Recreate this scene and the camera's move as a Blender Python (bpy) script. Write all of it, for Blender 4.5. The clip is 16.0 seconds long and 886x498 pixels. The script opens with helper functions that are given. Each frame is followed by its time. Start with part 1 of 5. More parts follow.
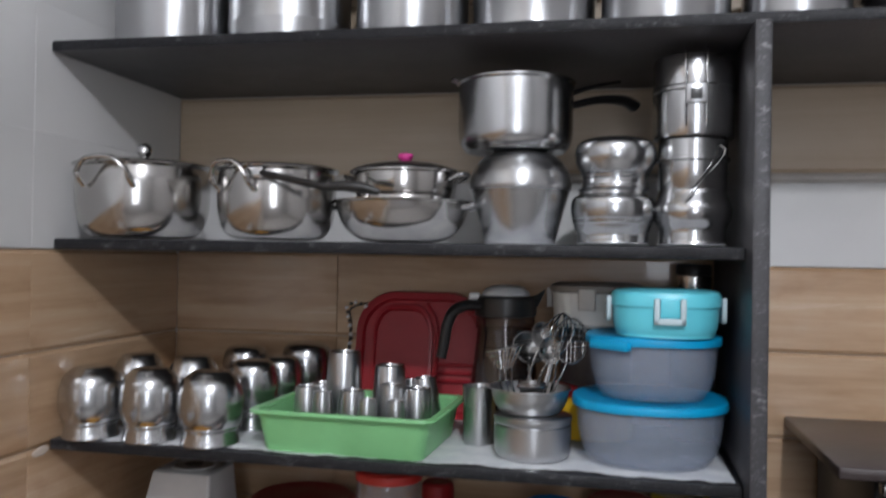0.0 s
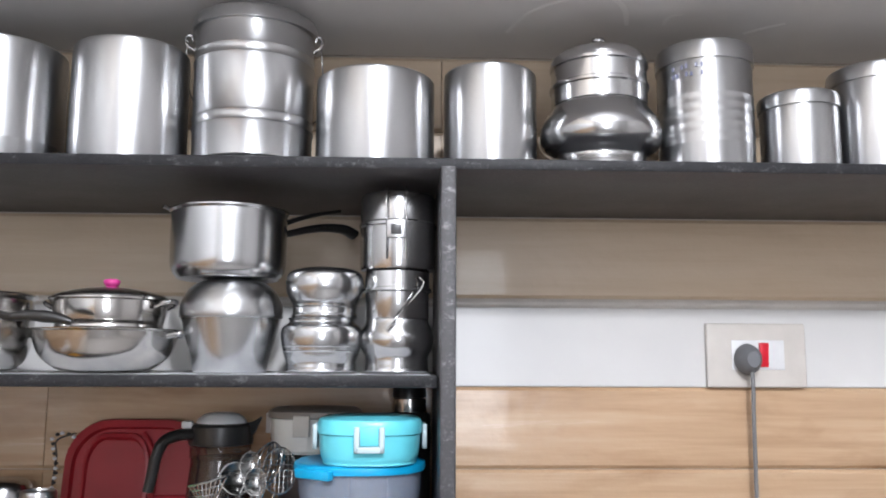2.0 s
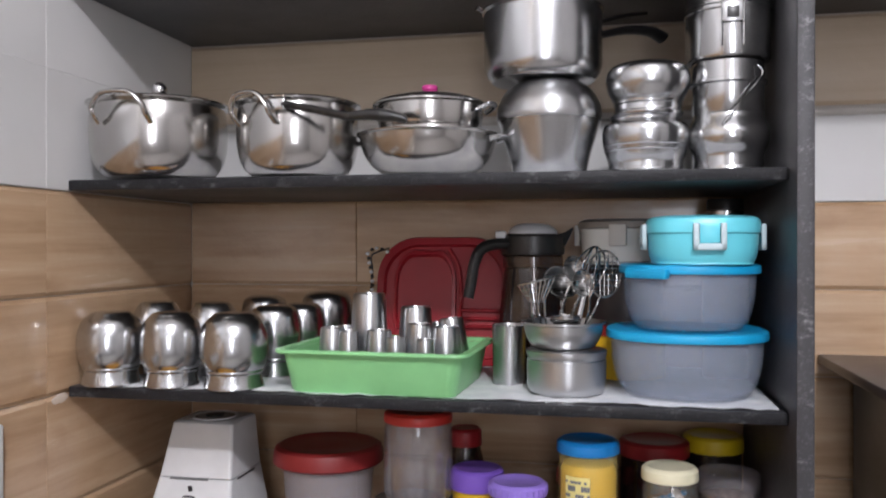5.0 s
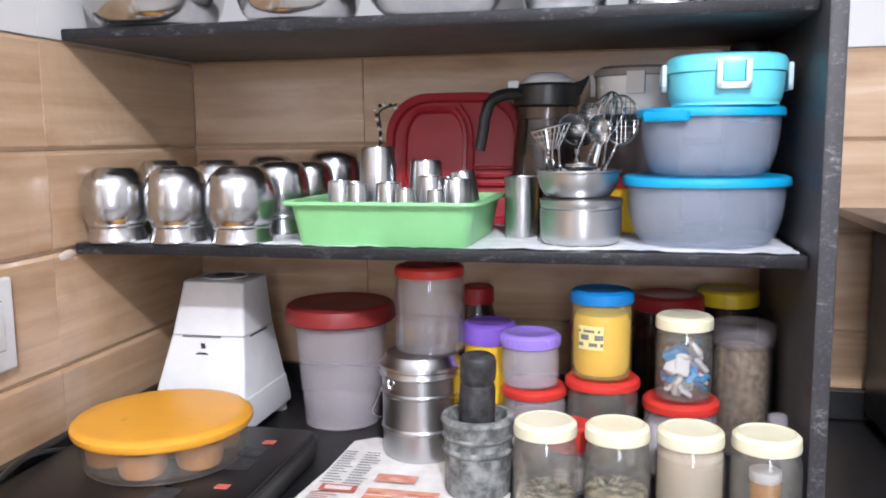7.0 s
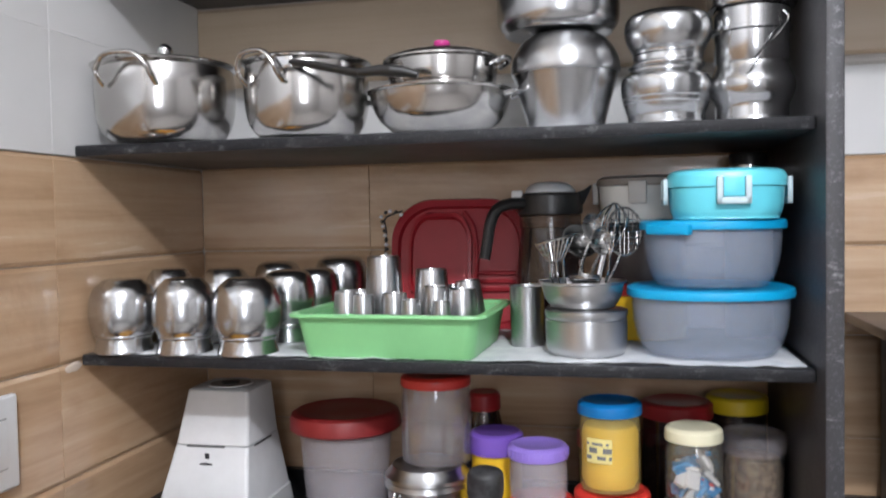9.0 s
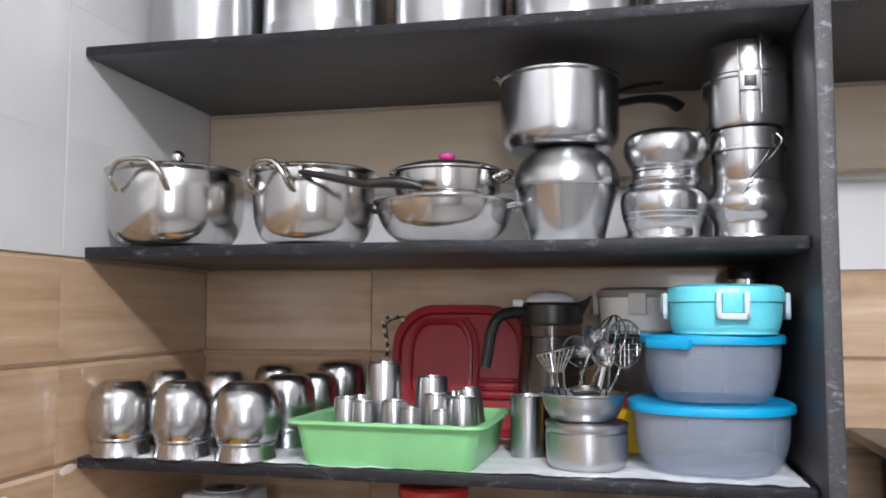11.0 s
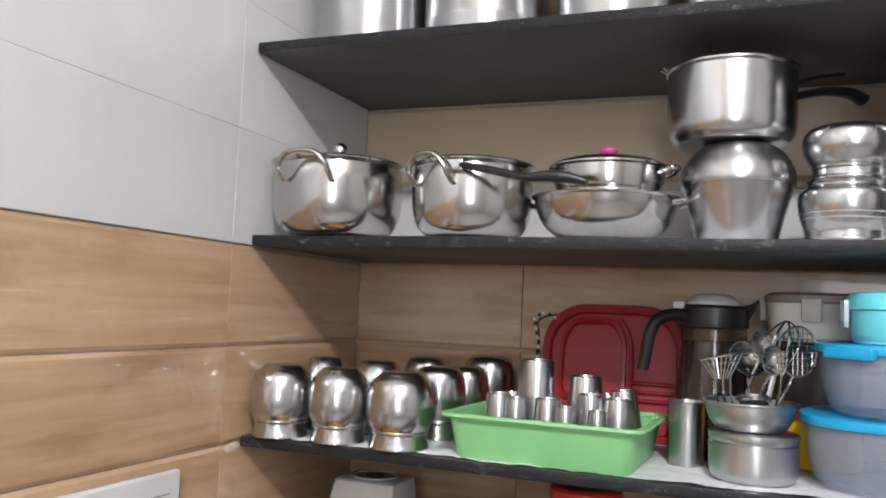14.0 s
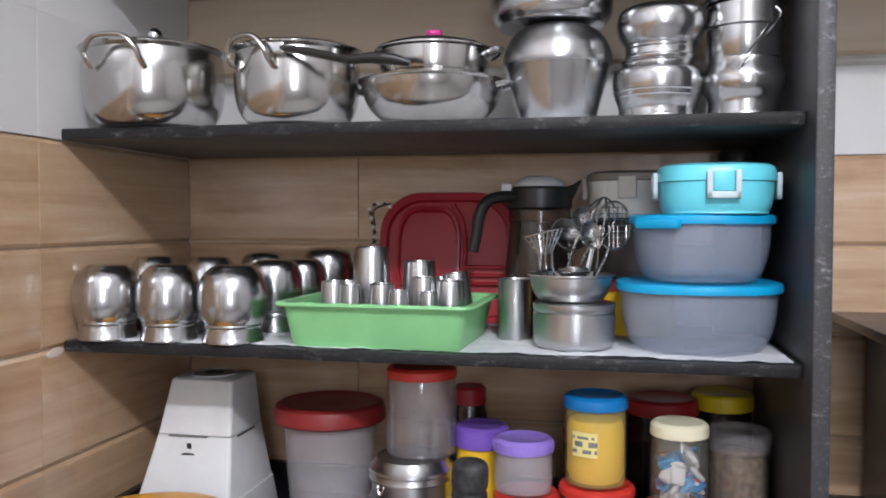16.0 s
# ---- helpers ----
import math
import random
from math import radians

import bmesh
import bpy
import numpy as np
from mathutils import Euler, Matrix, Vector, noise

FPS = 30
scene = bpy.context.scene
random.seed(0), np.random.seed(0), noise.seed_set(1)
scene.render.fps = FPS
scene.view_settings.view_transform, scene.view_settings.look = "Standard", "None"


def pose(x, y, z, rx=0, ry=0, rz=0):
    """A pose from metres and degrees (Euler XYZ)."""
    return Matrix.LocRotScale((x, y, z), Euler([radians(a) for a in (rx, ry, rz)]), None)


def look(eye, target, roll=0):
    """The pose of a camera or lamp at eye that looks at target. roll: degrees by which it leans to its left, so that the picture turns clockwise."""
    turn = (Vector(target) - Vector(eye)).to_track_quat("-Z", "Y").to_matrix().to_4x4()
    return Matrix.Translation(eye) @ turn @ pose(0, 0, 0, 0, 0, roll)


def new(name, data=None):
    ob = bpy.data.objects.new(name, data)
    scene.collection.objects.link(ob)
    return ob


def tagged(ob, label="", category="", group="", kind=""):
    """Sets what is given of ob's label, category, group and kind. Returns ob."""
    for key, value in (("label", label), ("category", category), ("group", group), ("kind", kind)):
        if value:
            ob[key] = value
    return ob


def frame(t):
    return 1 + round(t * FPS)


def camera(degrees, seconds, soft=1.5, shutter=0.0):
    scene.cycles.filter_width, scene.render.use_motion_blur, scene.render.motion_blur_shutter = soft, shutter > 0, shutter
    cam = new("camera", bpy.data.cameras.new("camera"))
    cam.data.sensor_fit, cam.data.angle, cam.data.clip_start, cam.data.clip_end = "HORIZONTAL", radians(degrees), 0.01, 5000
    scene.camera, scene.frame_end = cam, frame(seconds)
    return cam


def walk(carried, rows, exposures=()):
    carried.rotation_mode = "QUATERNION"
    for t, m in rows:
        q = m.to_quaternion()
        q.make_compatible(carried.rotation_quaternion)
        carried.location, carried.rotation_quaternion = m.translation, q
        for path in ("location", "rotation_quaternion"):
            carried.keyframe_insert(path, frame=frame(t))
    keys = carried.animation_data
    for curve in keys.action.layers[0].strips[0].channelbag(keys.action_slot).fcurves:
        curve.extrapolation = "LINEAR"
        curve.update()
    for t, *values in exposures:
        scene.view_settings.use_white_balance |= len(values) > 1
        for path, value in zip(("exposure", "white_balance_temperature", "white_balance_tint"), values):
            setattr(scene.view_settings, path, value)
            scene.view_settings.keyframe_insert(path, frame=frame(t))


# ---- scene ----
cam = camera(56.1, 16.0, 1.8, 0.5)
METRES, EYE, TILT, LEAN, TURN = 0.65, 1.45, 0.0, 0.3, 11.8
ROWS = [
    (0.0, 0.0, 0.0, 0.0, -0.01, 0.54, -1.26),
    (0.5, 0.0201, -0.0035, 0.0365, -2.19, 4.21, -0.97),
    (1.0, 0.0515, -0.0196, 0.06, -4.96, 6.97, -1.38),
    (1.5, 0.1275, -0.0413, 0.057, -11.18, 8.41, -1.03),
    (2.0, 0.1709, -0.0596, 0.0581, -13.89, 7.65, -0.55),
    (2.5, 0.1686, -0.0523, 0.0603, -14.78, 6.92, -0.4),
    (3.0, 0.1349, -0.0361, 0.0517, -12.19, 5.04, -0.9),
    (3.5, 0.0506, 0.0033, 0.0191, -8.0, 4.28, -1.58),
    (4.0, -0.003, 0.0428, -0.0218, -4.2, 3.15, -1.09),
    (4.5, -0.0411, 0.0441, -0.0713, -1.84, 1.42, -0.49),
    (5.0, -0.0635, 0.0493, -0.1132, -0.27, -0.2, -0.27),
    (7.5, -0.062, 0.0978, -0.2035, 0.6, -8.11, 0.56),
    (8.0, -0.0631, 0.0922, -0.1723, 0.9, -6.77, 0.79),
    (8.5, -0.0636, 0.0883, -0.15, 1.05, -4.66, 0.84),
    (9.0, -0.064, 0.0895, -0.1357, 0.74, -2.17, 0.72),
    (9.5, -0.0664, 0.0824, -0.1144, 0.46, 0.71, 0.25),
    (10.0, -0.0684, 0.0688, -0.1079, 0.43, 2.87, -0.12),
    (12.5, -0.0808, 0.0733, -0.1233, 3.19, 4.56, -1.92),
    (13.0, -0.118, 0.0966, -0.1309, 7.35, 3.57, -2.45),
    (13.5, -0.1295, 0.1025, -0.1304, 9.52, 3.51, -2.79),
    (14.0, -0.1199, 0.0857, -0.1191, 9.68, 4.1, -2.72),
    (14.5, -0.1048, 0.0936, -0.1233, 8.62, 2.55, -1.62),
    (15.0, -0.0959, 0.1102, -0.1713, 5.95, -0.72, -0.9),
    (15.5, -0.0737, 0.1066, -0.1731, 1.98, -1.66, -0.72),
    (16.0, -0.0666, 0.0973, -0.1618, -0.1, -1.9, -0.37),
]
EXPOSURES = [(0.0, -0.98, 6050, 10), (0.5, -0.29, 6100, 10), (1.0, 0.32, 6100, 10), (1.5, 0.16, 6100, 10), (2.0, -0.06, 6100, 10), (2.5, -0.12, 6100, 10), (3.0, -0.21, 6000, 10), (3.5, -0.36, 6100, 10), (4.0, -1.09, 6250, 14), (4.5, -0.87, 6250, 15), (5.0, -0.49, 6250, 14), (7.5, 0.28, 5950, 13), (8.0, 0.06, 5950, 11), (8.5, 0.12, 5950, 11), (9.0, -0.22, 6100, 10), (9.5, -0.27, 6100, 10), (10.0, -0.32, 6100, 10), (12.5, 0.15, 6250, 12), (13.0, -0.16, 6400, 10), (13.5, 0.15, 6350, 10), (14.0, -0.24, 6450, 10), (14.5, -0.54, 6450, 10), (15.0, -0.22, 6350, 10), (15.5, 0.01, 6150, 12), (16.0, -0.36, 6100, 12)]
walk(cam, [(t, pose(0, 0, EYE, TILT, LEAN, TURN) @ pose(METRES * x, METRES * y, METRES * z, 90 + pitch, roll, yaw)) for t, x, y, z, yaw, pitch, roll in ROWS], EXPOSURES)

# ---- light ----
world = bpy.data.worlds.new("room_air")
scene.world = world
world.use_nodes = True
world.node_tree.nodes["Background"].inputs[0].default_value = (0.75, 0.85, 1.0, 1)
world.node_tree.nodes["Background"].inputs[1].default_value = 0.05
bulb = new("ceiling_bulb_light", bpy.data.lights.new("ceiling_bulb_light", "POINT"))
bulb.data.energy, bulb.data.color, bulb.data.shadow_soft_size = 132, (0.985, 0.975, 0.985), 0.05
bulb.matrix_world = pose(0.30, -0.77, 2.56)
# Unseen lamp added behind the camera to fill the bays and streak steel.
fill_lamp = new("added_fill_light", bpy.data.lights.new("added_fill_light", "AREA"))
fill_lamp.data.shape, fill_lamp.data.size, fill_lamp.data.size_y = "RECTANGLE", 0.48, 1.08
fill_lamp.data.energy, fill_lamp.data.color = 17, (0.96, 0.97, 1.0)
fill_lamp.matrix_world = look((0.40, -1.93, 1.55), (0.40, 0.0, 1.55))

# ---- plan ----
WALL_X, BACK_Y = -0.775, 1.372
FRONT_Y = 1.03
TOP_Z, MID_Z, LOW_Z, COUNTER_Z = 1.742, 1.467, 1.186, 0.893
SLAB = 0.015
LOFT_Z = 2.007


# ---- materials ----
def material(name, color, rough=0.5, metal=0.0, **more):
    mat = bpy.data.materials.new(name)
    mat.use_nodes = True
    b = mat.node_tree.nodes["Principled BSDF"]
    b.inputs["Base Color"].default_value = (*color, 1)
    b.inputs["Roughness"].default_value = rough
    b.inputs["Metallic"].default_value = metal
    for key, value in more.items():
        b.inputs[key.replace("_", " ")].default_value = value
    return mat


def add(mat, kind, **values):
    n = mat.node_tree.nodes.new(kind)
    for key, value in values.items():
        if key in n.inputs:
            n.inputs[key].default_value = value
        else:
            n.inputs[key.replace("_", " ")].default_value = value
    return n


def wire(mat, a, out, b, into):
    mat.node_tree.links.new(a.outputs[out], b.inputs[into])


def shader(mat):
    return mat.node_tree.nodes["Principled BSDF"]


def coords(mat, scale=(1, 1, 1), shift=True):
    """Object coordinates, stretched, and shifted from piece to piece."""
    tex = add(mat, "ShaderNodeTexCoord")
    m = add(mat, "ShaderNodeMapping")
    m.inputs["Scale"].default_value = scale
    wire(mat, tex, "Object", m, "Vector")
    if shift:
        info = add(mat, "ShaderNodeObjectInfo")
        by = add(mat, "ShaderNodeMath", Value_001=37.0)
        by.operation = "MULTIPLY"
        by.inputs[1].default_value = 37.0
        wire(mat, info, "Random", by, 0)
        wire(mat, by, 0, m, "Location")
    return m


def ramp(mat, stops):
    r = add(mat, "ShaderNodeValToRGB")
    while len(r.color_ramp.elements) < len(stops):
        r.color_ramp.elements.new(0.5)
    for e, (p, c) in zip(r.color_ramp.elements, stops):
        e.position, e.color = p, (*c, 1)
    return r


def noisy(mat, scale, detail=4.0, rough=0.5, stretch=(1, 1, 1), distortion=0.0):
    m = coords(mat, stretch)
    n = add(mat, "ShaderNodeTexNoise", Scale=scale, Detail=detail, Roughness=rough, Distortion=distortion)
    wire(mat, m, "Vector", n, "Vector")
    return n


def bumped(mat, node, out, strength, distance):
    b = add(mat, "ShaderNodeBump", Strength=strength, Distance=distance)
    wire(mat, node, out, b, "Height")
    wire(mat, b, "Normal", shader(mat), "Normal")
    return b


def varied(mat, scale, dark, light, lo=0.35, hi=0.65, detail=4.0, stretch=(1, 1, 1), distortion=0.0):
    n = noisy(mat, scale, detail, 0.55, stretch, distortion)
    r = ramp(mat, [(lo, dark), (hi, light)])
    wire(mat, n, "Fac", r, "Fac")
    wire(mat, r, "Color", shader(mat), "Base Color")
    return n, r


def rough_between(mat, node, lo, hi):
    m = add(mat, "ShaderNodeMapRange")
    m.inputs["To Min"].default_value, m.inputs["To Max"].default_value = lo, hi
    wire(mat, node, "Fac", m, "Value")
    wire(mat, m, "Result", shader(mat), "Roughness")


def steel(name, color, rough_lo, rough_hi, grain=(1, 1, 14), dent=0.0015):
    mat = material(name, color, rough_lo, 1.0)
    n = noisy(mat, 9, 5, 0.6, grain)
    rough_between(mat, n, rough_lo, rough_hi)
    soft = noisy(mat, 22, 2, 0.4)
    bumped(mat, soft, "Fac", 0.35, dent)
    smear = noisy(mat, 7, 3, 0.5)
    r = ramp(mat, [(0.3, tuple(0.86 * c for c in color)), (0.7, color)])
    wire(mat, smear, "Fac", r, "Fac")
    wire(mat, r, "Color", shader(mat), "Base Color")
    return mat


def wood_tile(name, dark, mid, light, along):
    """Glazed tile printed with wood figure that runs along x or y."""
    mat = material(name, mid, 0.22)
    stretch = (0.55, 11, 11) if along == "x" else (11, 0.55, 11)
    figure = noisy(mat, 3.4, 7, 0.62, stretch, 0.25)
    knots = noisy(mat, 5.0, 4, 0.55, (1, 1, 3.4), 0.35)
    r = ramp(mat, [(0.28, dark), (0.5, mid), (0.72, light)])
    wire(mat, figure, "Fac", r, "Fac")
    k = ramp(mat, [(0.50, (1, 1, 1)), (0.72, (0.78, 0.71, 0.65) if dark[0] < 0.5 else (0.95, 0.94, 0.93))])
    wire(mat, knots, "Fac", k, "Fac")
    mix = mat.node_tree.nodes.new("ShaderNodeMix")
    mix.data_type, mix.blend_type = "RGBA", "MULTIPLY"
    mix.inputs[0].default_value = 1.0
    mat.node_tree.links.new(r.outputs["Color"], mix.inputs[6])
    mat.node_tree.links.new(k.outputs["Color"], mix.inputs[7])
    mat.node_tree.links.new(mix.outputs[2], shader(mat).inputs["Base Color"])
    wave = noisy(mat, 24, 3, 0.5, (1, 1, 1))
    bumped(mat, wave, "Fac", 0.5, 0.004)
    rough_between(mat, figure, 0.18, 0.32)
    shader(mat).inputs["Coat Weight"].default_value = 0.45
    shader(mat).inputs["Coat Roughness"].default_value = 0.05
    return mat


def plain_tile(name, dark, light):
    mat = material(name, light, 0.10)
    varied(mat, 4, dark, light, 0.3, 0.7, 3)
    wave = noisy(mat, 15, 2, 0.4)
    bumped(mat, wave, "Fac", 0.35, 0.004)
    return mat


def granite(name, base, fleck, rough_lo=0.2, rough_hi=0.45, chips=0.0):
    """Dark stone with fine flecks; chips: how much its worn spots show."""
    mat = material(name, base, 0.3)
    spots = noisy(mat, 260, 3, 0.7)
    cloud = noisy(mat, 9, 5, 0.65)
    worn = noisy(mat, 38, 6, 0.75, (1, 1, 1.6))
    r = ramp(mat, [(0.52, base), (0.64, tuple(1.6 * c for c in base)), (0.80, tuple(0.3 * c for c in fleck))])
    wire(mat, spots, "Fac", r, "Fac")
    w = ramp(mat, [(0.56, (0, 0, 0)), (0.71, (1, 1, 1))])
    wire(mat, worn, "Fac", w, "Fac")
    mix = mat.node_tree.nodes.new("ShaderNodeMix")
    mix.data_type, mix.blend_type = "RGBA", "MIX"
    by = add(mat, "ShaderNodeMath")
    by.operation = "MULTIPLY"
    by.inputs[1].default_value = chips
    wire(mat, w, "Color", by, 0)
    wire(mat, by, 0, mix, 0)
    mat.node_tree.links.new(r.outputs["Color"], mix.inputs[6])
    mix.inputs[7].default_value = (*fleck, 1)
    mat.node_tree.links.new(mix.outputs[2], shader(mat).inputs["Base Color"])
    rough_between(mat, cloud, rough_lo, rough_hi)
    bumped(mat, worn, "Fac", 0.15 + 0.5 * chips, 0.0012)
    return mat


def plastic(name, color, rough=0.35):
    mat = material(name, color, rough)
    n, _ = varied(mat, 18, tuple(0.88 * c for c in color), color, 0.3, 0.7, 4)
    rough_between(mat, n, rough - 0.06, rough + 0.12)
    return mat


def clouded(name, color, clear, rough=0.3):
    """Frosted or clear thin plastic and glass: part of the light goes straight through."""
    mat = material(name, color, rough)
    tree = mat.node_tree
    n, _ = varied(mat, 12, tuple(0.95 * c for c in color), color, 0.3, 0.7, 2)
    rough_between(mat, n, rough, rough + 0.1)
    see = tree.nodes.new("ShaderNodeBsdfTransparent")
    see.inputs[0].default_value = (0.96, 0.96, 0.97, 1)
    mix = tree.nodes.new("ShaderNodeMixShader")
    mix.inputs[0].default_value = 1 - clear
    tree.links.new(see.outputs[0], mix.inputs[1])
    tree.links.new(shader(mat).outputs[0], mix.inputs[2])
    tree.links.new(mix.outputs[0], tree.nodes["Material Output"].inputs["Surface"])
    return mat


def glassy(name, tint, haze, color, rough=0.04):
    """Clear glass or plastic: see-through, mirror gloss at the edges, a little haze."""
    mat = material(name, color, 0.4)
    tree = mat.node_tree
    n, _ = varied(mat, 16, tuple(0.85 * c for c in color), color, 0.3, 0.7, 3)
    see = tree.nodes.new("ShaderNodeBsdfTransparent")
    see.inputs[0].default_value = (*tint, 1)
    fog = tree.nodes.new("ShaderNodeMixShader")
    fog.inputs[0].default_value = haze
    tree.links.new(see.outputs[0], fog.inputs[1])
    tree.links.new(shader(mat).outputs[0], fog.inputs[2])
    gloss = tree.nodes.new("ShaderNodeBsdfGlossy")
    gloss.inputs["Roughness"].default_value = rough
    facing = tree.nodes.new("ShaderNodeLayerWeight")
    facing.inputs["Blend"].default_value = 0.12
    edge = add(mat, "ShaderNodeMapRange")
    edge.inputs["To Min"].default_value, edge.inputs["To Max"].default_value = 0.05, 0.5
    wire(mat, facing, "Facing", edge, "Value")
    wave = noisy(mat, 30, 2, 0.4)
    relief = add(mat, "ShaderNodeBump", Strength=0.3, Distance=0.002)
    wire(mat, wave, "Fac", relief, "Height")
    wire(mat, relief, "Normal", gloss, "Normal")
    mix = tree.nodes.new("ShaderNodeMixShader")
    tree.links.new(edge.outputs[0], mix.inputs[0])
    tree.links.new(fog.outputs[0], mix.inputs[1])
    tree.links.new(gloss.outputs[0], mix.inputs[2])
    tree.links.new(mix.outputs[0], tree.nodes["Material Output"].inputs["Surface"])
    return mat


STEEL = steel("polished_steel", (0.56, 0.56, 0.565), 0.14, 0.25, (1, 1, 6), 0.0008)
STEEL_SATIN = steel("satin_steel", (0.56, 0.565, 0.575), 0.27, 0.35, (2, 2, 5), 0.00012)
shader(STEEL_SATIN).inputs["Anisotropic"].default_value = 0.6
shader(STEEL_SATIN).inputs["Anisotropic Rotation"].default_value = 0.25
turned = add(STEEL_SATIN, "ShaderNodeTangent")
turned.direction_type, turned.axis = "RADIAL", "Z"
wire(STEEL_SATIN, turned, "Tangent", shader(STEEL_SATIN), "Tangent")
STEEL_MIRROR = steel("mirror_steel", (0.545, 0.53, 0.515), 0.13, 0.23, (1, 1, 14), 0.0026)
STEEL_BRUSHED = steel("brushed_steel", (0.55, 0.555, 0.565), 0.19, 0.28, (2, 2, 6), 0.0008)
GRANITE = granite("black_granite", (0.030, 0.030, 0.034), (0.11, 0.11, 0.115), 0.22, 0.48, 0.2)
GRANITE_COUNTER = granite("counter_granite", (0.011, 0.011, 0.012), (0.07, 0.07, 0.075), 0.22, 0.45, 0.10)
shader(GRANITE_COUNTER).inputs["Specular IOR Level"].default_value = 0.35
GRANITE_UPRIGHT = granite("upright_granite", (0.041, 0.040, 0.044), (0.11, 0.108, 0.112), 0.32, 0.55, 0.15)
# Rougher underside stone; its paler base stands in for bounced light.
GRANITE_UNDER = granite("rough_bounce_lit_granite", (0.058, 0.055, 0.059), (0.12, 0.117, 0.12), 0.38, 0.6, 0.15)
GRANITE_EDGE = granite("worn_granite_edge", (0.014, 0.014, 0.016), (0.26, 0.26, 0.27), 0.4, 0.65, 0.45)
GRANITE_CHIPPED = granite("chipped_granite_edge", (0.042, 0.041, 0.045), (0.33, 0.33, 0.34), 0.4, 0.7, 0.7)
shader(GRANITE_EDGE).inputs["Specular IOR Level"].default_value = 0.25
WOOD_LEFT = wood_tile("wood_print_tile", (0.405, 0.258, 0.147), (0.515, 0.350, 0.215), (0.595, 0.434, 0.288), "y")
WOOD_BACK = wood_tile("wood_print_tile_back", (0.405, 0.258, 0.147), (0.515, 0.350, 0.215), (0.595, 0.434, 0.288), "x")
WHITE_TILE = plain_tile("white_tile", (0.62, 0.615, 0.605), (0.69, 0.685, 0.675))
shader(WHITE_TILE).inputs["Roughness"].default_value = 0.32
shader(WHITE_TILE).inputs["Coat Weight"].default_value = 0.15
shader(WHITE_TILE).inputs["Coat Roughness"].default_value = 0.04
BEIGE_TILE = wood_tile("beige_tile", (0.52, 0.40, 0.275), (0.565, 0.447, 0.318), (0.60, 0.485, 0.355), "x")
shader(BEIGE_TILE).inputs["Coat Weight"].default_value = 0.3
for link in list(shader(BEIGE_TILE).inputs["Roughness"].links):
    BEIGE_TILE.node_tree.links.remove(link)
shader(BEIGE_TILE).inputs["Roughness"].default_value = 0.42
GROUT = material("grout", (0.55, 0.50, 0.44), 0.9)
PAINT = plain_tile("wall_paint", (0.415, 0.405, 0.40), (0.485, 0.475, 0.47))
CEILING_PAINT = plain_tile("ceiling_paint", (0.70, 0.70, 0.70), (0.77, 0.77, 0.77))
LOFT_PAINT = plain_tile("loft_paint", (0.70, 0.685, 0.68), (0.78, 0.765, 0.76))
for some in (PAINT, CEILING_PAINT, LOFT_PAINT):
    shader(some).inputs["Roughness"].default_value = 0.75
STREAK_PALE = plain_tile("pale_streak_coat", (0.72, 0.71, 0.70), (0.86, 0.85, 0.84))
shader(STREAK_PALE).inputs["Roughness"].default_value = 0.9
CEMENT = plain_tile("cement_smear", (0.62, 0.53, 0.45), (0.72, 0.63, 0.55))
FLOOR_TILE = plain_tile("floor_tile", (0.36, 0.345, 0.33), (0.44, 0.425, 0.41))
WHITE_PLASTIC = plastic("white_plastic", (0.78, 0.79, 0.80), 0.3)
GREY_PLASTIC = plastic("grey_plastic", (0.70, 0.68, 0.64), 0.35)
PALE_BOX = plastic("pale_box_plastic", (0.86, 0.835, 0.79), 0.35)
TAUPE = plastic("taupe_plastic", (0.30, 0.265, 0.235), 0.35)
PLATE_GREY = plastic("plate_grey", (0.64, 0.605, 0.56), 0.45)
BLACK_PLASTIC = plastic("black_plastic", (0.020, 0.019, 0.019), 0.32)
CABLE_GREY = plastic("grey_cable", (0.20, 0.20, 0.205), 0.5)
PLUG_GREY = plastic("grey_plug", (0.16, 0.165, 0.18), 0.45)
GREEN = plastic("green_plastic", (0.26, 0.61, 0.265), 0.35)
AQUA = plastic("aqua_plastic", (0.15, 0.65, 0.77), 0.28)
JAR_BLUE = plastic("blue_jar_lid_plastic", (0.008, 0.17, 0.47), 0.32)
PURPLE_PALE = plastic("pale_purple_plastic", (0.30, 0.20, 0.66), 0.35)
BLUE_LID = plastic("blue_lid_plastic", (0.012, 0.36, 0.66), 0.32)
LATCH = plastic("latch_plastic", (0.50, 0.62, 0.66), 0.35)
RED = plastic("red_plastic", (0.55, 0.035, 0.025), 0.33)
MAROON = plastic("maroon_plastic", (0.34, 0.018, 0.022), 0.36)
BIN_LID = plastic("bin_lid_plastic", (0.27, 0.022, 0.022), 0.42)
RED_BOARD = plastic("red_board_plastic", (0.36, 0.012, 0.022), 0.38)
PURPLE = plastic("purple_plastic", (0.20, 0.10, 0.52), 0.35)
CREAM = plastic("cream_plastic", (0.80, 0.76, 0.55), 0.38)
YELLOW_LID = plastic("yellow_lid_plastic", (0.62, 0.45, 0.01), 0.35)
YELLOW = plastic("yellow_powder", (0.84, 0.52, 0.015), 0.5)
ORANGE_LID = plastic("orange_lid_plastic", (0.74, 0.345, 0.030), 0.28)
ORANGE = plastic("orange_plastic", (0.80, 0.16, 0.015), 0.35)
PEACH = plastic("peach_cup_plastic", (0.72, 0.33, 0.10), 0.4)
PINK = plastic("pink_plastic", (0.58, 0.05, 0.26), 0.3)
RED_SWITCH = plastic("red_switch", (0.65, 0.01, 0.03), 0.25)
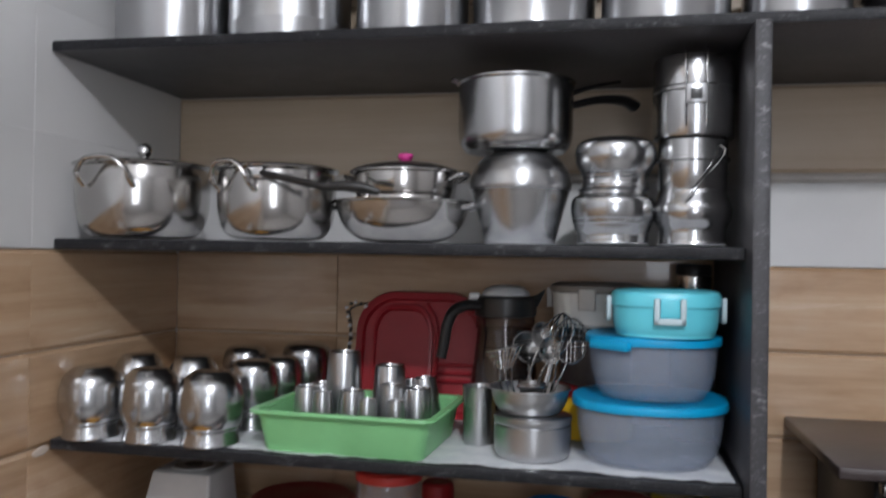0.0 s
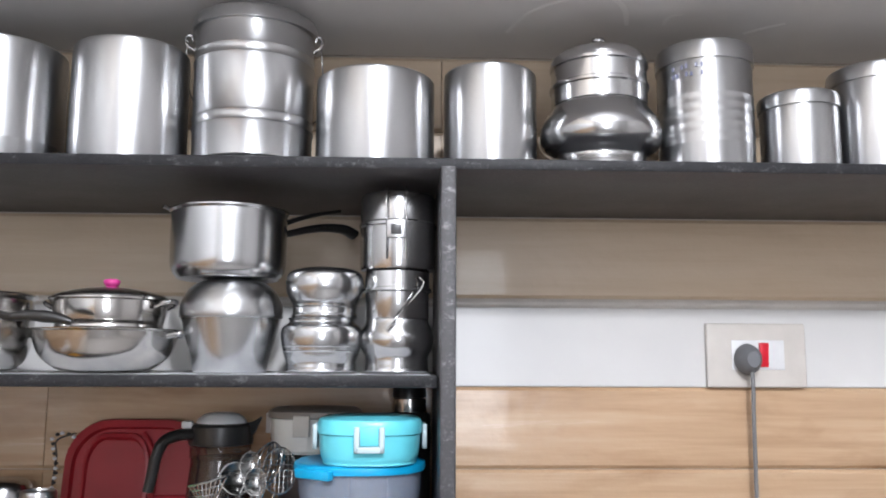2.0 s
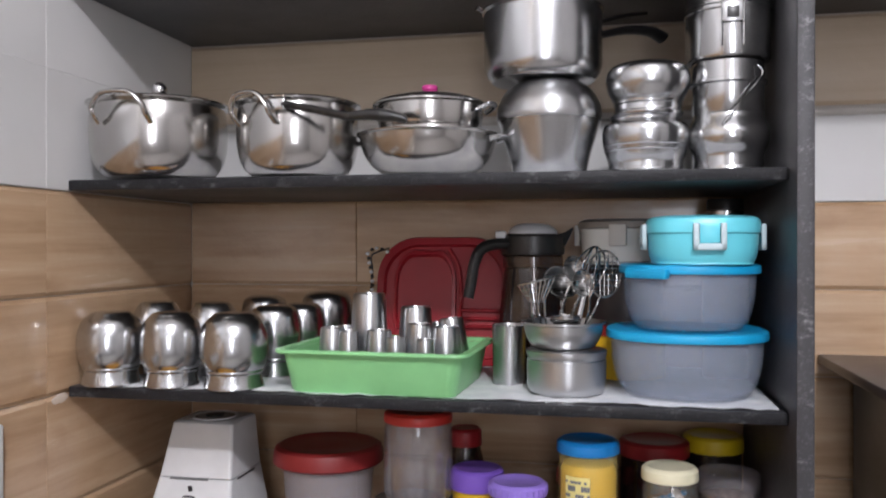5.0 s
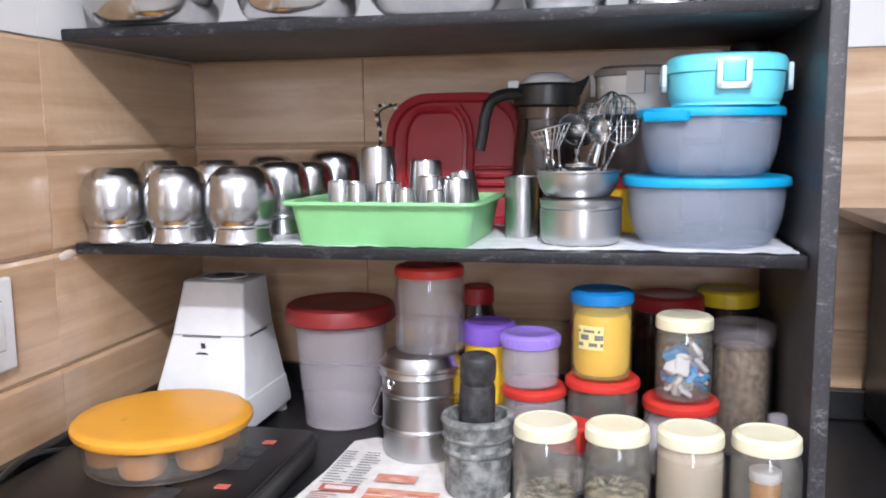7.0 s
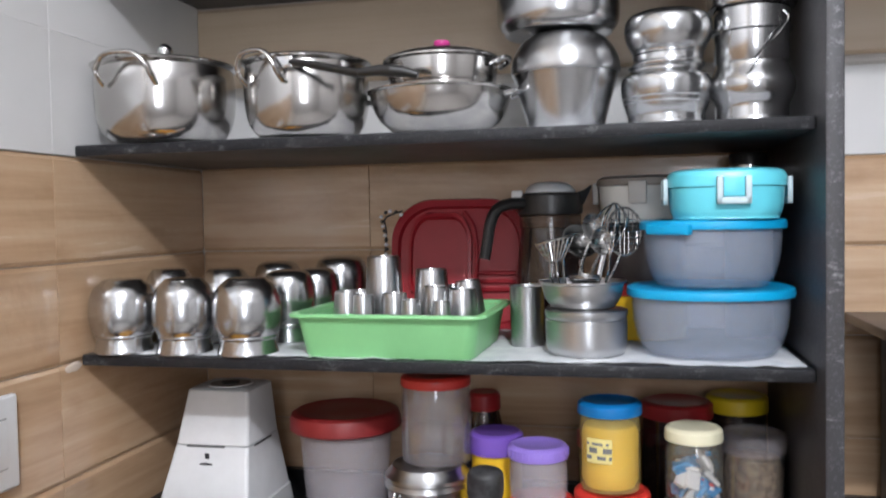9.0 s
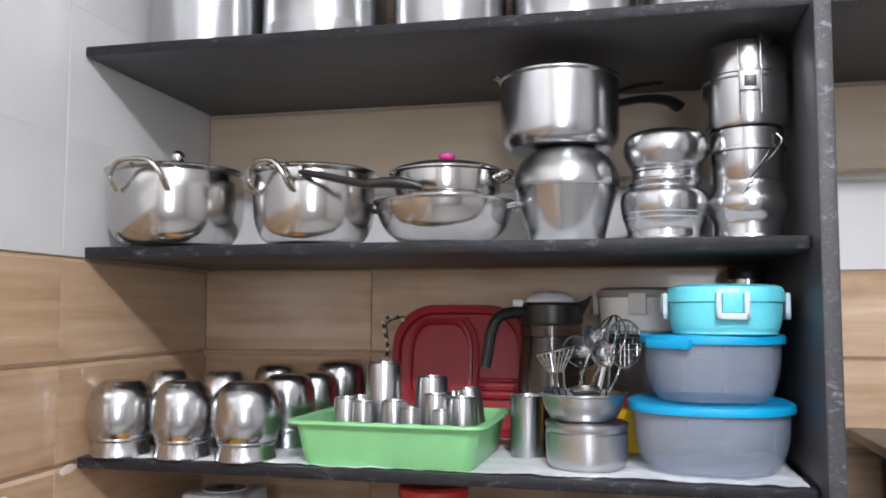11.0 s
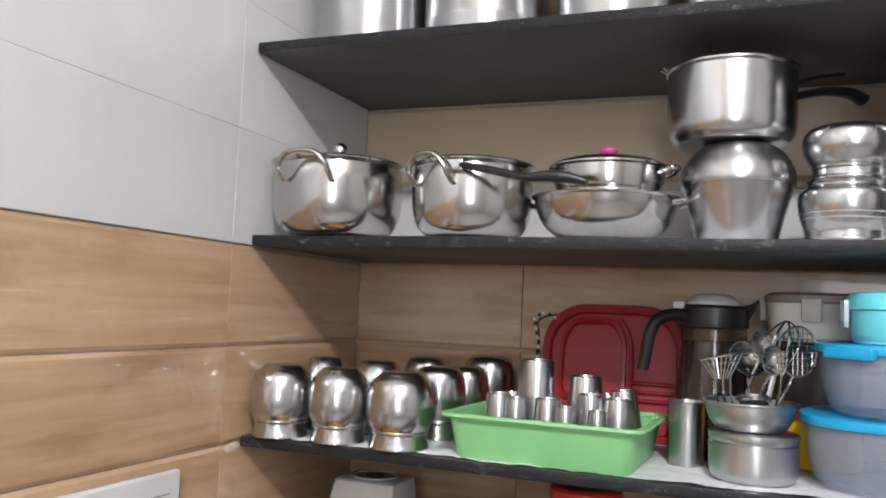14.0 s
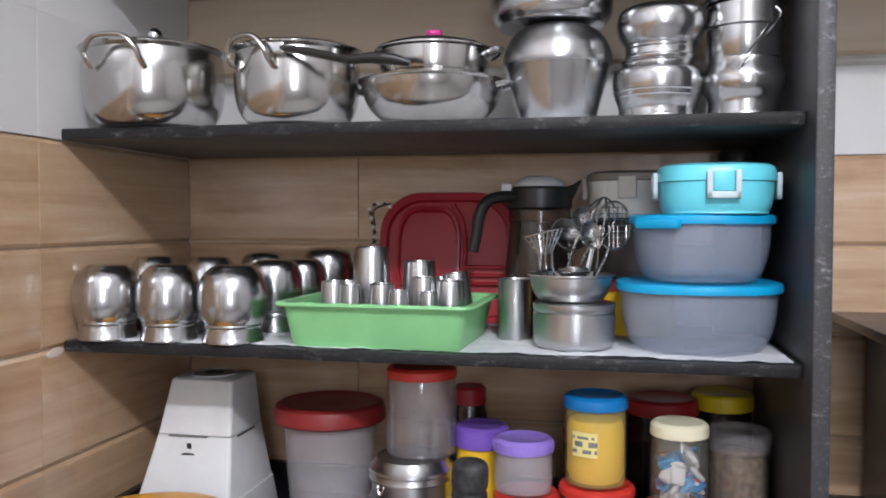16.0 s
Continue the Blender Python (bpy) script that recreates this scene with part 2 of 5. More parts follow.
FROSTED = clouded("frosted_plastic", (0.58, 0.66, 0.80), 0.79, 0.12)
BIN_WALL = clouded("bin_frosted_plastic", (0.86, 0.80, 0.83), 0.81, 0.16)
FROSTED_PALE = clouded("pale_frosted_plastic", (0.84, 0.77, 0.81), 0.80, 0.20)
CLEAR = glassy("clear_glass", (0.97, 0.965, 0.95), 0.07, (0.84, 0.82, 0.76))
DARK_STEEL = steel("dull_dark_steel", (0.30, 0.295, 0.29), 0.2, 0.35)
CLEAR_DARK = glassy("smoky_glass", (0.62, 0.57, 0.55), 0.05, (0.20, 0.16, 0.15))
OVEN_BROWN = material("oven_brown_metal", (0.035, 0.026, 0.026), 0.32, 0.2)
varied(OVEN_BROWN, 30, (0.050, 0.038, 0.037), (0.066, 0.052, 0.050))
HOB_GLASS = material("hob_black_glass", (0.010, 0.010, 0.011), 0.2)
rough_between(HOB_GLASS, varied(HOB_GLASS, 11, (0.008, 0.008, 0.009), (0.035, 0.035, 0.038), 0.5, 0.8, 6)[0], 0.18, 0.5)
STONE = material("mortar_stone", (0.2, 0.21, 0.2), 0.8)
bumped(STONE, varied(STONE, 60, (0.085, 0.09, 0.088), (0.30, 0.31, 0.30), 0.38, 0.66, 6)[0], "Fac", 0.6, 0.002)
PESTLE_STONE = material("pestle_stone", (0.03, 0.03, 0.032), 0.55)
bumped(PESTLE_STONE, varied(PESTLE_STONE, 70, (0.018, 0.018, 0.02), (0.06, 0.06, 0.064), 0.4, 0.7, 5)[0], "Fac", 0.4, 0.001)
PAPER = material("white_paper", (0.75, 0.76, 0.78), 0.75)
bumped(PAPER, varied(PAPER, 26, (0.62, 0.64, 0.67), (0.78, 0.79, 0.80))[0], "Fac", 0.5, 0.003)
NEWSPRINT = material("newsprint", (0.76, 0.74, 0.71), 0.85)
varied(NEWSPRINT, 40, (0.66, 0.64, 0.61), (0.79, 0.77, 0.74))
RED_INK = material("red_ink", (0.52, 0.12, 0.08), 0.7)
SALMON_INK = material("salmon_ink", (0.62, 0.30, 0.22), 0.8)
varied(SALMON_INK, 55, (0.66, 0.40, 0.32), (0.56, 0.20, 0.13))
FADED_INK = material("faded_ink", (0.16, 0.17, 0.25), 0.6)
DARK_INK = material("dark_ink", (0.03, 0.03, 0.035), 0.6)
LABEL = material("paper_label", (0.70, 0.62, 0.25), 0.6)
SPICE = material("dried_leaves", (0.20, 0.17, 0.09), 0.9)
bumped(SPICE, varied(SPICE, 90, (0.07, 0.07, 0.03), (0.42, 0.36, 0.22), 0.4, 0.62, 5)[0], "Fac", 0.8, 0.003)
POWDER = material("beige_powder", (0.50, 0.43, 0.33), 0.9)
varied(POWDER, 25, (0.44, 0.37, 0.28), (0.54, 0.47, 0.37))
TURMERIC = material("turmeric_powder", (0.55, 0.24, 0.02), 0.9)
varied(TURMERIC, 45, (0.42, 0.17, 0.015), (0.60, 0.28, 0.03))
BROWN_SEEDS = material("brown_seeds", (0.16, 0.11, 0.08), 0.9)
bumped(BROWN_SEEDS, varied(BROWN_SEEDS, 120, (0.13, 0.08, 0.05), (0.30, 0.205, 0.13), 0.35, 0.65, 4)[0], "Fac", 0.7, 0.002)
DARK_FOOD = material("dark_food", (0.05, 0.02, 0.015), 0.7)
varied(DARK_FOOD, 60, (0.03, 0.012, 0.01), (0.09, 0.04, 0.03))
WRAP_BLUE = plastic("blue_wrapper", (0.02, 0.30, 0.72), 0.25)
WRAP_WHITE = plastic("white_wrapper", (0.75, 0.75, 0.78), 0.25)
WRAP_RED = plastic("red_wrapper", (0.60, 0.05, 0.06), 0.25)


# ---- shapes ----
def part(name, bm, mat, parent=None, label="", sharp=35, smooth=True):
    """Links a bmesh as one mesh object under a thing, or as a thing of its own."""
    me = bpy.data.meshes.new(name)
    bm.normal_update()
    bm.to_mesh(me)
    bm.free()
    for p in me.polygons:
        p.use_smooth = smooth
    if smooth:
        me.set_sharp_from_angle(angle=radians(sharp))
    me.materials.append(mat)
    ob = new(name, me)
    ob.parent = parent
    if label:
        tagged(ob, label)
    return ob


def thing(name, x, y, z, label, category, group="", turn=0.0):
    e = new(name)
    e.empty_display_size = 0.02
    e.matrix_world = pose(x, y, z, 0, 0, turn)
    return tagged(e, label, category, group)


def lathe(profile, seg=48, bm=None, x=0.0, y=0.0, z=0.0, sx=1.0, sy=1.0, power=2.0):
    """Turns (radius, height) pairs round the z axis; power over 2 squares the round."""
    bm = bm or bmesh.new()
    rows = []
    for r, h in profile:
        if r < 1e-6:
            rows.append([bm.verts.new((x, y, z + h))])
            continue
        row = []
        for k in range(seg):
            a = 2 * math.pi * k / seg
            c, s = math.cos(a), math.sin(a)
            f = (abs(c) ** power + abs(s) ** power) ** (-1 / power)
            row.append(bm.verts.new((x + r * sx * f * c, y + r * sy * f * s, z + h)))
        rows.append(row)
    for a, b in zip(rows, rows[1:]):
        for k in range(seg):
            j = (k + 1) % seg
            some = []
            for v in (a[k % len(a)], a[j % len(a)], b[j % len(b)], b[k % len(b)]):
                if v not in some:
                    some.append(v)
            if len(some) > 2:
                bm.faces.new(some)
    return bm


def shell(outer, t=0.0014):
    """The inside of a thin turned wall: the outer line walked back, a little smaller."""
    return [(max(r - t, 0.0) if r > t else 0.0, h + (t * 1.5 if h < 0.012 else 0.0)) for r, h in outer[::-1]]


def arc(points, n=6):
    """A smooth run through the (radius, height) points."""
    p = [np.array(q, float) for q in points]
    p = [2 * p[0] - p[1], *p, 2 * p[-1] - p[-2]]
    out = []
    for a, b, c, d in zip(p, p[1:], p[2:], p[3:]):
        for k in range(n):
            t = k / n
            v = 0.5 * (2 * b + (c - a) * t + (2 * a - 5 * b + 4 * c - d) * t**2 + (3 * b - a - 3 * c + d) * t**3)
            out.append(tuple(v))
    return [*out, tuple(p[-2])]


def tube(points, radius, seg=10, bm=None, n=6, flat=1.0, ends=None):
    """A round bar along a smooth line; flat squeezes it upright; ends: radius at the end."""
    bm = bm or bmesh.new()
    path = [Vector(v) for v in arc(points, n)]
    rows, up = [], Vector((0.13, 0.21, 0.97))
    for i, v in enumerate(path):
        way = (path[min(i + 1, len(path) - 1)] - path[max(i - 1, 0)]).normalized()
        side = way.cross(up).normalized() if abs(way.dot(up)) < 0.97 else way.cross(Vector((1, 0.1, 0))).normalized()
        if rows and side.dot(last) < 0:
            side = -side
        last = side
        top = side.cross(way)
        t = i / (len(path) - 1)
        r = radius + ((ends if ends is not None else radius) - radius) * t
        rows.append([bm.verts.new(v + r * (math.cos(2 * math.pi * k / seg) * side + flat * math.sin(2 * math.pi * k / seg) * top)) for k in range(seg)])
    for a, b in zip(rows, rows[1:]):
        for k in range(seg):
            bm.faces.new((a[k], a[(k + 1) % seg], b[(k + 1) % seg], b[k]))
    bm.faces.new(rows[0][::-1])
    bm.faces.new(rows[-1])
    return bm


def box(x0, x1, y0, y1, z0, z1, bevel=0.0, seg=2, bm=None):
    one = bmesh.new()
    bmesh.ops.create_cube(one, size=1)
    bmesh.ops.scale(one, vec=(x1 - x0, y1 - y0, z1 - z0), verts=one.verts)
    bmesh.ops.translate(one, vec=((x0 + x1) / 2, (y0 + y1) / 2, (z0 + z1) / 2), verts=one.verts)
    if bevel:
        bmesh.ops.bevel(one, geom=one.edges[:], offset=bevel, segments=seg, affect="EDGES", profile=0.5)
    if bm is None:
        return one
    return merge(bm, one)


def merge(bm, other):
    me = bpy.data.meshes.new("scratch")
    other.to_mesh(me)
    other.free()
    bm.from_mesh(me)
    bpy.data.meshes.remove(me)
    return bm


def moved(bm, m):
    bmesh.ops.transform(bm, matrix=m, verts=bm.verts)
    return bm


def loft(rings, bm=None, cap=True):
    """Joins closed rings of points, ring to ring."""
    bm = bm or bmesh.new()
    rows = [[bm.verts.new(p) for p in ring] for ring in rings]
    for a, b in zip(rows, rows[1:]):
        for k in range(len(a)):
            bm.faces.new((a[k], a[(k + 1) % len(a)], b[(k + 1) % len(a)], b[k]))
    if cap:
        bm.faces.new(rows[0][::-1])
        bm.faces.new(rows[-1])
    return bm


def round_rect(w, d, r, z, n=5, cx=0.0, cy=0.0):
    out = []
    for sx, sy, a0 in ((1, 1, 0), (-1, 1, 90), (-1, -1, 180), (1, -1, 270)):
        for k in range(n + 1):
            a = radians(a0 + 90 * k / n)
            out.append((cx + sx * (w / 2 - r) + r * math.cos(a), cy + sy * (d / 2 - r) + r * math.sin(a), z))
    return out


# ---- structure ----
def wall(name, label, x0, x1, y0, y1, z0, z1, mat):
    return tagged(part(name, box(x0, x1, y0, y1, z0, z1), mat, None, label, smooth=False), "", "wall", "", "structure")


ROOM_X, ROOM_Y, ROOM_Z = 2.3, -1.9, 2.8
wall_west = wall("wall_west", "wall of wood-print and white glazed tiles", WALL_X - 0.15, WALL_X - 0.006, ROOM_Y - 0.15, BACK_Y + 0.15, 0, ROOM_Z, GROUT)
wall_north = wall("wall_north", "wall of wood-print, white and beige glazed tiles", WALL_X - 0.006, ROOM_X, BACK_Y + 0.006, BACK_Y + 0.15, 0, ROOM_Z, GROUT)
# South wall is unseen; its opening is added for the fill lamp.
for part_name, x0, x1, z0, z1 in (("wall_south_1", WALL_X - 0.006, 0.15, 0, ROOM_Z), ("wall_south_2", 0.65, ROOM_X, 0, ROOM_Z), ("wall_south_3", 0.15, 0.65, 0, 1.0), ("wall_south_4", 0.15, 0.65, 2.1, ROOM_Z)):
    wall(part_name, "plain cream painted wall with an opening for the added fill lamp", x0, x1, ROOM_Y - 0.15, ROOM_Y, z0, z1, PAINT)
wall("wall_east", "plain cream painted wall", ROOM_X, ROOM_X + 0.15, ROOM_Y - 0.15, BACK_Y + 0.15, 0, ROOM_Z, PAINT)
tagged(part("floor", box(WALL_X - 0.15, ROOM_X + 0.15, ROOM_Y - 0.15, BACK_Y + 0.15, -0.1, 0), FLOOR_TILE, None, "plain grey-beige kitchen floor", smooth=False), "", "floor", "", "structure")
tagged(part("ceiling", box(WALL_X - 0.15, ROOM_X + 0.15, ROOM_Y - 0.15, BACK_Y + 0.15, ROOM_Z, ROOM_Z + 0.1), CEILING_PAINT, None, "white painted ceiling", smooth=False), "", "ceiling", "", "structure")
loft_slab = tagged(part("loft_slab", box(WALL_X + 0.001, ROOM_X - 0.001, 0.93, BACK_Y - 0.001, LOFT_Z, LOFT_Z + 0.08, 0.003), LOFT_PAINT, None, "grey painted underside of a storage loft", smooth=False), "", "loft", "", "structure")
# Pale curved strokes laid flat against the loft underside.
for line in (((0.262, 1.255), (0.276, 1.205), (0.292, 1.168), (0.325, 1.134), (0.365, 1.118)), ((0.398, 1.115), (0.416, 1.136), (0.432, 1.168), (0.446, 1.217)), ((0.505, 1.214), (0.502, 1.190), (0.506, 1.176), (0.520, 1.170)), ((0.640, 1.240), (0.665, 1.215), (0.690, 1.196))):
    part("lime_streak", tube([(x, y, LOFT_Z + 0.0002) for x, y in line], 0.0062, 8, flat=0.12, ends=0.0045), STREAK_PALE, loft_slab, "thin pale curved streak")
tagged(part("counter", box(WALL_X + 0.001, ROOM_X - 0.001, 0.74, BACK_Y - 0.001, COUNTER_Z - 0.035, COUNTER_Z, 0.004), GRANITE_COUNTER, None, "polished black granite kitchen counter", smooth=False), "", "counter", "", "structure")
tagged(part("counter_base", box(WALL_X + 0.001, ROOM_X - 0.001, 0.80, BACK_Y - 0.001, 0.001, COUNTER_Z - 0.036), PAINT, None, "plain masonry base under the counter", smooth=False), "", "counter base", "", "structure")
tagged(part("skirting_west", box(WALL_X + 0.001, WALL_X + 0.016, 0.74, BACK_Y - 0.018, COUNTER_Z + 0.001, 0.940, 0.002), GRANITE_COUNTER, None, "black granite skirting along the counter", smooth=False), "", "skirting", "", "structure")
tagged(part("skirting_north", box(WALL_X + 0.001, ROOM_X - 0.002, BACK_Y - 0.017, BACK_Y - 0.001, COUNTER_Z + 0.001, 0.940, 0.002), GRANITE_COUNTER, None, "black granite skirting along the counter", smooth=False), "", "skirting", "", "structure")


def shelf(name, x1, z, label, front=FRONT_Y):
    ob = part(name, box(WALL_X + 0.001, x1, front, BACK_Y - 0.001, z - SLAB, z, 0.0025, 2), GRANITE, None, label, 40)
    me = ob.data
    me.materials.append(GRANITE_UNDER)
    me.materials.append(GRANITE_EDGE)
    for p in me.polygons:
        p.material_index = 1 if p.normal.z < -0.7 else 2 if p.normal.y < -0.5 else 0
    return tagged(ob, "", "shelf", "", "structure")


shelf("shelf_top", 1.55, TOP_Z, "long black granite wall shelf, worn front edge", 1.018)
shelf("shelf_middle", 0.1495, MID_Z, "black granite wall shelf with a worn, speckled front edge")
shelf("shelf_lower", 0.1495, LOW_Z, "black granite wall shelf with a worn, speckled front edge")
panel = part("shelf_upright", box(0.150, 0.1695, 0.992, BACK_Y - 0.001, COUNTER_Z + 0.001, TOP_Z - SLAB - 0.001, 0.003, 2), GRANITE_UPRIGHT, None, "upright black granite slab with pale chipped edge", 40)
panel.data.materials.append(GRANITE_CHIPPED)
for p in panel.data.polygons:
    p.material_index = 1 if p.normal.y < -0.5 else 0
tagged(panel, "", "shelf support", "", "structure")


lump = lathe(arc([(0.0, -0.007), (0.012, -0.006), (0.020, 0.0), (0.013, 0.005), (0.0, 0.006)], 3), 18, sx=0.07, sy=0.8)
for v in lump.verts:
    v.co *= 1 + 0.4 * noise.noise(v.co * 90)
part("cement_patch", moved(lump, pose(WALL_X + 0.0003, FRONT_Y - 0.018, LOW_Z - 0.013)), CEMENT, wall_west, "small smear of pale cement")


# ---- the top shelf ----
def storage_can(x, y, r, h, label, lid=0.0, bands=(), mat=STEEL_SATIN, dome=0.006, group="steel storage cans"):
    """An upturned or lidded straight steel can with pressed bands."""
    can = thing("steel_can", x, y, TOP_Z, label, "can", group)
    prof = [(0.0, 0.001), (r - 0.004, 0.001), (r - 0.001, 0.003), (r, 0.006)]
    for b in sorted(bands):
        prof += [(r, b * h - 0.004), (r + 0.0007, b * h - 0.0012), (r + 0.0007, b * h + 0.0012), (r, b * h + 0.004)]
    top = h - lid
    prof += [(r, top - 0.010), (r - 0.001, top - 0.004), (r - 0.005, top - 0.0008)]
    prof += [(r - 0.012, top), (r * 0.55, top + (dome if not lid else 0)), (0, top + (dome if not lid else 0))]
    part("body", lathe(prof, 64), mat, can)
    part("base_ring", lathe([(r - 0.0005, 0.0015), (r + 0.0012, 0.0025), (r + 0.0012, 0.0045), (r - 0.0005, 0.0058)], 64), mat, can)
    if lid:
        part("lid", lathe([(r - 0.002, top - 0.006), (r + 0.0025, top - 0.005), (r + 0.0025, top + lid * 0.55), (r + 0.001, top + lid * 0.8), (r - 0.004, top + lid * 0.95), (r * 0.6, top + lid), (0, top + lid)], 64), mat, can)
    return can


storage_can(-0.668, 1.165, 0.088, 0.212, "tall satin steel storage can beside the wall")
storage_can(-0.482, 1.165, 0.090, 0.184, "wide satin steel storage can on the top shelf", 0, (0.22,))
storage_can(-0.294, 1.165, 0.0805, 0.186, "satin steel storage can on the top shelf")
storage_can(0.060, 1.165, 0.0855, 0.148, "low wide satin steel can with rounded shoulder")
storage_can(0.227, 1.165, 0.0680, 0.161, "plain narrow satin steel can on the top shelf")
labelled = storage_can(0.547, 1.165, 0.0680, 0.203, "tall ribbed steel can with a lid and worn label", 0.026, (0.25, 0.32, 0.39, 0.46, 0.53, 0.60))
storage_can(0.680, 1.150, 0.0545, 0.130, "small straight steel can with a lid", 0.018)
storage_can(0.806, 1.165, 0.0640, 0.177, "plain satin steel can with a lid", 0.02)
storage_can(0.955, 1.165, 0.0680, 0.176, "plain satin steel can on the top shelf", 0.02)
# the worn print on the ribbed can, unreadable
for k in range(7):
    a = radians(212 + 6.0 * k)
    for j, h in enumerate((0.150, 0.162)):
        if (k + j) % 3 == 2:
            continue
        b = box(-0.0018, 0.0018, -0.0006, 0.0004, -0.0036, 0.0024 + 0.0012 * (k % 2))
        moved(b, pose(0.0684 * math.cos(a), 0.0684 * math.sin(a), h, 0, 0, math.degrees(a) + 90))
        part("print_bar", b, FADED_INK, labelled, smooth=False)

milk = thing("milk_pail", -0.120, 1.180, TOP_Z, "tall lidded steel milk pail with wire handle and side loops", "pail")
h = 0.262
part("body", lathe([(0, 0.002), (0.072, 0.002), (0.076, 0.006), (0.076, 0.018), (0.085, 0.024), (0.086, 0.073), (0.0875, 0.0755), (0.086, 0.078), (0.086, 0.088), (0.0875, 0.0905), (0.086, 0.093), (0.086, 0.175), (0.0875, 0.1775), (0.086, 0.180), (0.086, 0.190), (0.0875, 0.1925), (0.086, 0.195), (0.086, 0.232), (0.0, 0.232)], 64), STEEL_SATIN, milk)
part("lid", lathe([(0.086, 0.228), (0.0905, 0.229), (0.0905, 0.244), (0.088, 0.249), (0.078, 0.256), (0.05, h), (0, h)], 64), STEEL_SATIN, milk, "low domed steel lid")
for s in (-1, 1):
    loop = tube([(s * 0.087, -0.01, 0.205), (s * 0.097, -0.012, 0.212), (s * 0.100, -0.012, 0.224), (s * 0.093, -0.011, 0.229), (s * 0.089, -0.010, 0.220)], 0.0022, 8)
    part("handle_loop", loop, STEEL, milk)
part("wire_handle", tube([(0.097, -0.012, 0.22), (0.100, -0.005, 0.18), (0.098, 0.03, 0.14), (0.080, 0.075, 0.118), (0.03, 0.098, 0.108), (-0.03, 0.098, 0.108), (-0.080, 0.075, 0.118), (-0.098, 0.03, 0.14), (-0.100, -0.005, 0.18), (-0.097, -0.012, 0.22)], 0.0011, 6), STEEL, milk)

milk.scale = (1.0, 1.0, 0.945)

dabba = thing("bulged_tiffin", 0.389, 1.165, TOP_Z, "steel stacked vessel with a bulging waist and knobbed lid", "vessel")
part("body", lathe(arc([(0.0, 0.001), (0.060, 0.001), (0.068, 0.005), (0.0715, 0.016), (0.066, 0.032), (0.070, 0.039), (0.084, 0.050), (0.0895, 0.067), (0.086, 0.085), (0.077, 0.100), (0.0695, 0.112)], 5), 64), STEEL, dabba)
part("upper_body", lathe([(0.0685, 0.1125), (0.070, 0.114), (0.0705, 0.136), (0.073, 0.138), (0.073, 0.142), (0.070, 0.144), (0.0695, 0.168), (0.072, 0.170), (0.072, 0.174), (0.066, 0.175)], 64), STEEL, dabba)
dabba_lid = part("lid", lathe(arc([(0.071, 0.1745), (0.069, 0.184), (0.058, 0.193), (0.040, 0.199), (0.012, 0.202), (0.0, 0.202)], 5), 64), STEEL, dabba)
part("knob", lathe(arc([(0.0, 0.201), (0.004, 0.203), (0.004, 0.209), (0.010, 0.214), (0.009, 0.220), (0.0, 0.222)], 4), 24), STEEL, dabba_lid)


# ---- the middle shelf ----
def loop_handle(parent, angle, r, z, span=0.052, drop=0.034, out=0.019):
    """A bent steel bar handle that stands off the rim of a pot."""
    a = radians(angle)
    m = pose(r * math.cos(a), r * math.sin(a), z, 0, 0, angle)
    pts = [(-0.002, -span / 2, -drop), (0.010, -span / 2, -drop * 0.7), (out * 0.75, -span / 2 * 0.95, -0.014), (out, -span / 4, 0.001), (out, span / 4, 0.001), (out * 0.75, span / 2 * 0.95, -0.014), (0.010, span / 2, -drop * 0.7), (-0.002, span / 2, -drop)]
    part("loop_handle", moved(tube(pts, 0.0042, 12, flat=0.75), m), STEEL_MIRROR, parent)


def cooking_pot(x, y, r, h, label):
    pot = thing("cooking_pot", x, y, MID_Z + 0.0015, label, "pot", "steel cooking pots")
    outer = arc([(0.0, 0.002), (r * 0.62, 0.002), (r * 0.80, 0.007), (r * 0.91, 0.020), (r * 0.975, 0.042), (r * 0.99, h * 0.7), (r * 0.96, h - 0.006)], 5)
    rim = [(r * 1.03, h - 0.002), (r * 1.035, h), (r * 1.01, h + 0.001), (r * 0.95, h - 0.002), (r * 0.94, h - 0.02), (r * 0.94, 0.03), (r * 0.6, 0.008), (0, 0.008)]
    part("body", lathe(outer + rim, 64), STEEL_MIRROR, pot)
    return pot


stock = cooking_pot(-0.672, 1.090, 0.0940, 0.105, "mirror-polished steel pot with a lid and loop handles")
stock_lid = part("lid", lathe(arc([(0.094, 0.1065), (0.088, 0.108), (0.065, 0.110), (0.03, 0.1125), (0.0, 0.113)], 5), 64), STEEL_MIRROR, stock)
part("knob", lathe(arc([(0.0, 0.112), (0.006, 0.113), (0.006, 0.118), (0.0105, 0.125), (0.0095, 0.133), (0.004, 0.138), (0.0, 0.1385)], 5), 24), STEEL, stock_lid)
loop_handle(stock, -89, 0.0925, 0.104, 0.074)
loop_handle(stock, 84, 0.0925, 0.103)

sauce = cooking_pot(-0.470, 1.100, 0.0835, 0.100, "mirror-polished steel pan with a long black handle")
part("lid", lathe(arc([(0.083, 0.1015), (0.078, 0.103), (0.05, 0.105), (0.0, 0.106)], 5), 64), STEEL_MIRROR, sauce)
loop_handle(sauce, -109, 0.082, 0.100, 0.062)
part("long_handle", tube([(0.010, -0.084, 0.088), (0.040, -0.096, 0.082), (0.075, -0.099, 0.074), (0.106, -0.099, 0.067)], 0.0062, 12, ends=0.0068, flat=0.75), BLACK_PLASTIC, sauce, "black heat-proof handle")
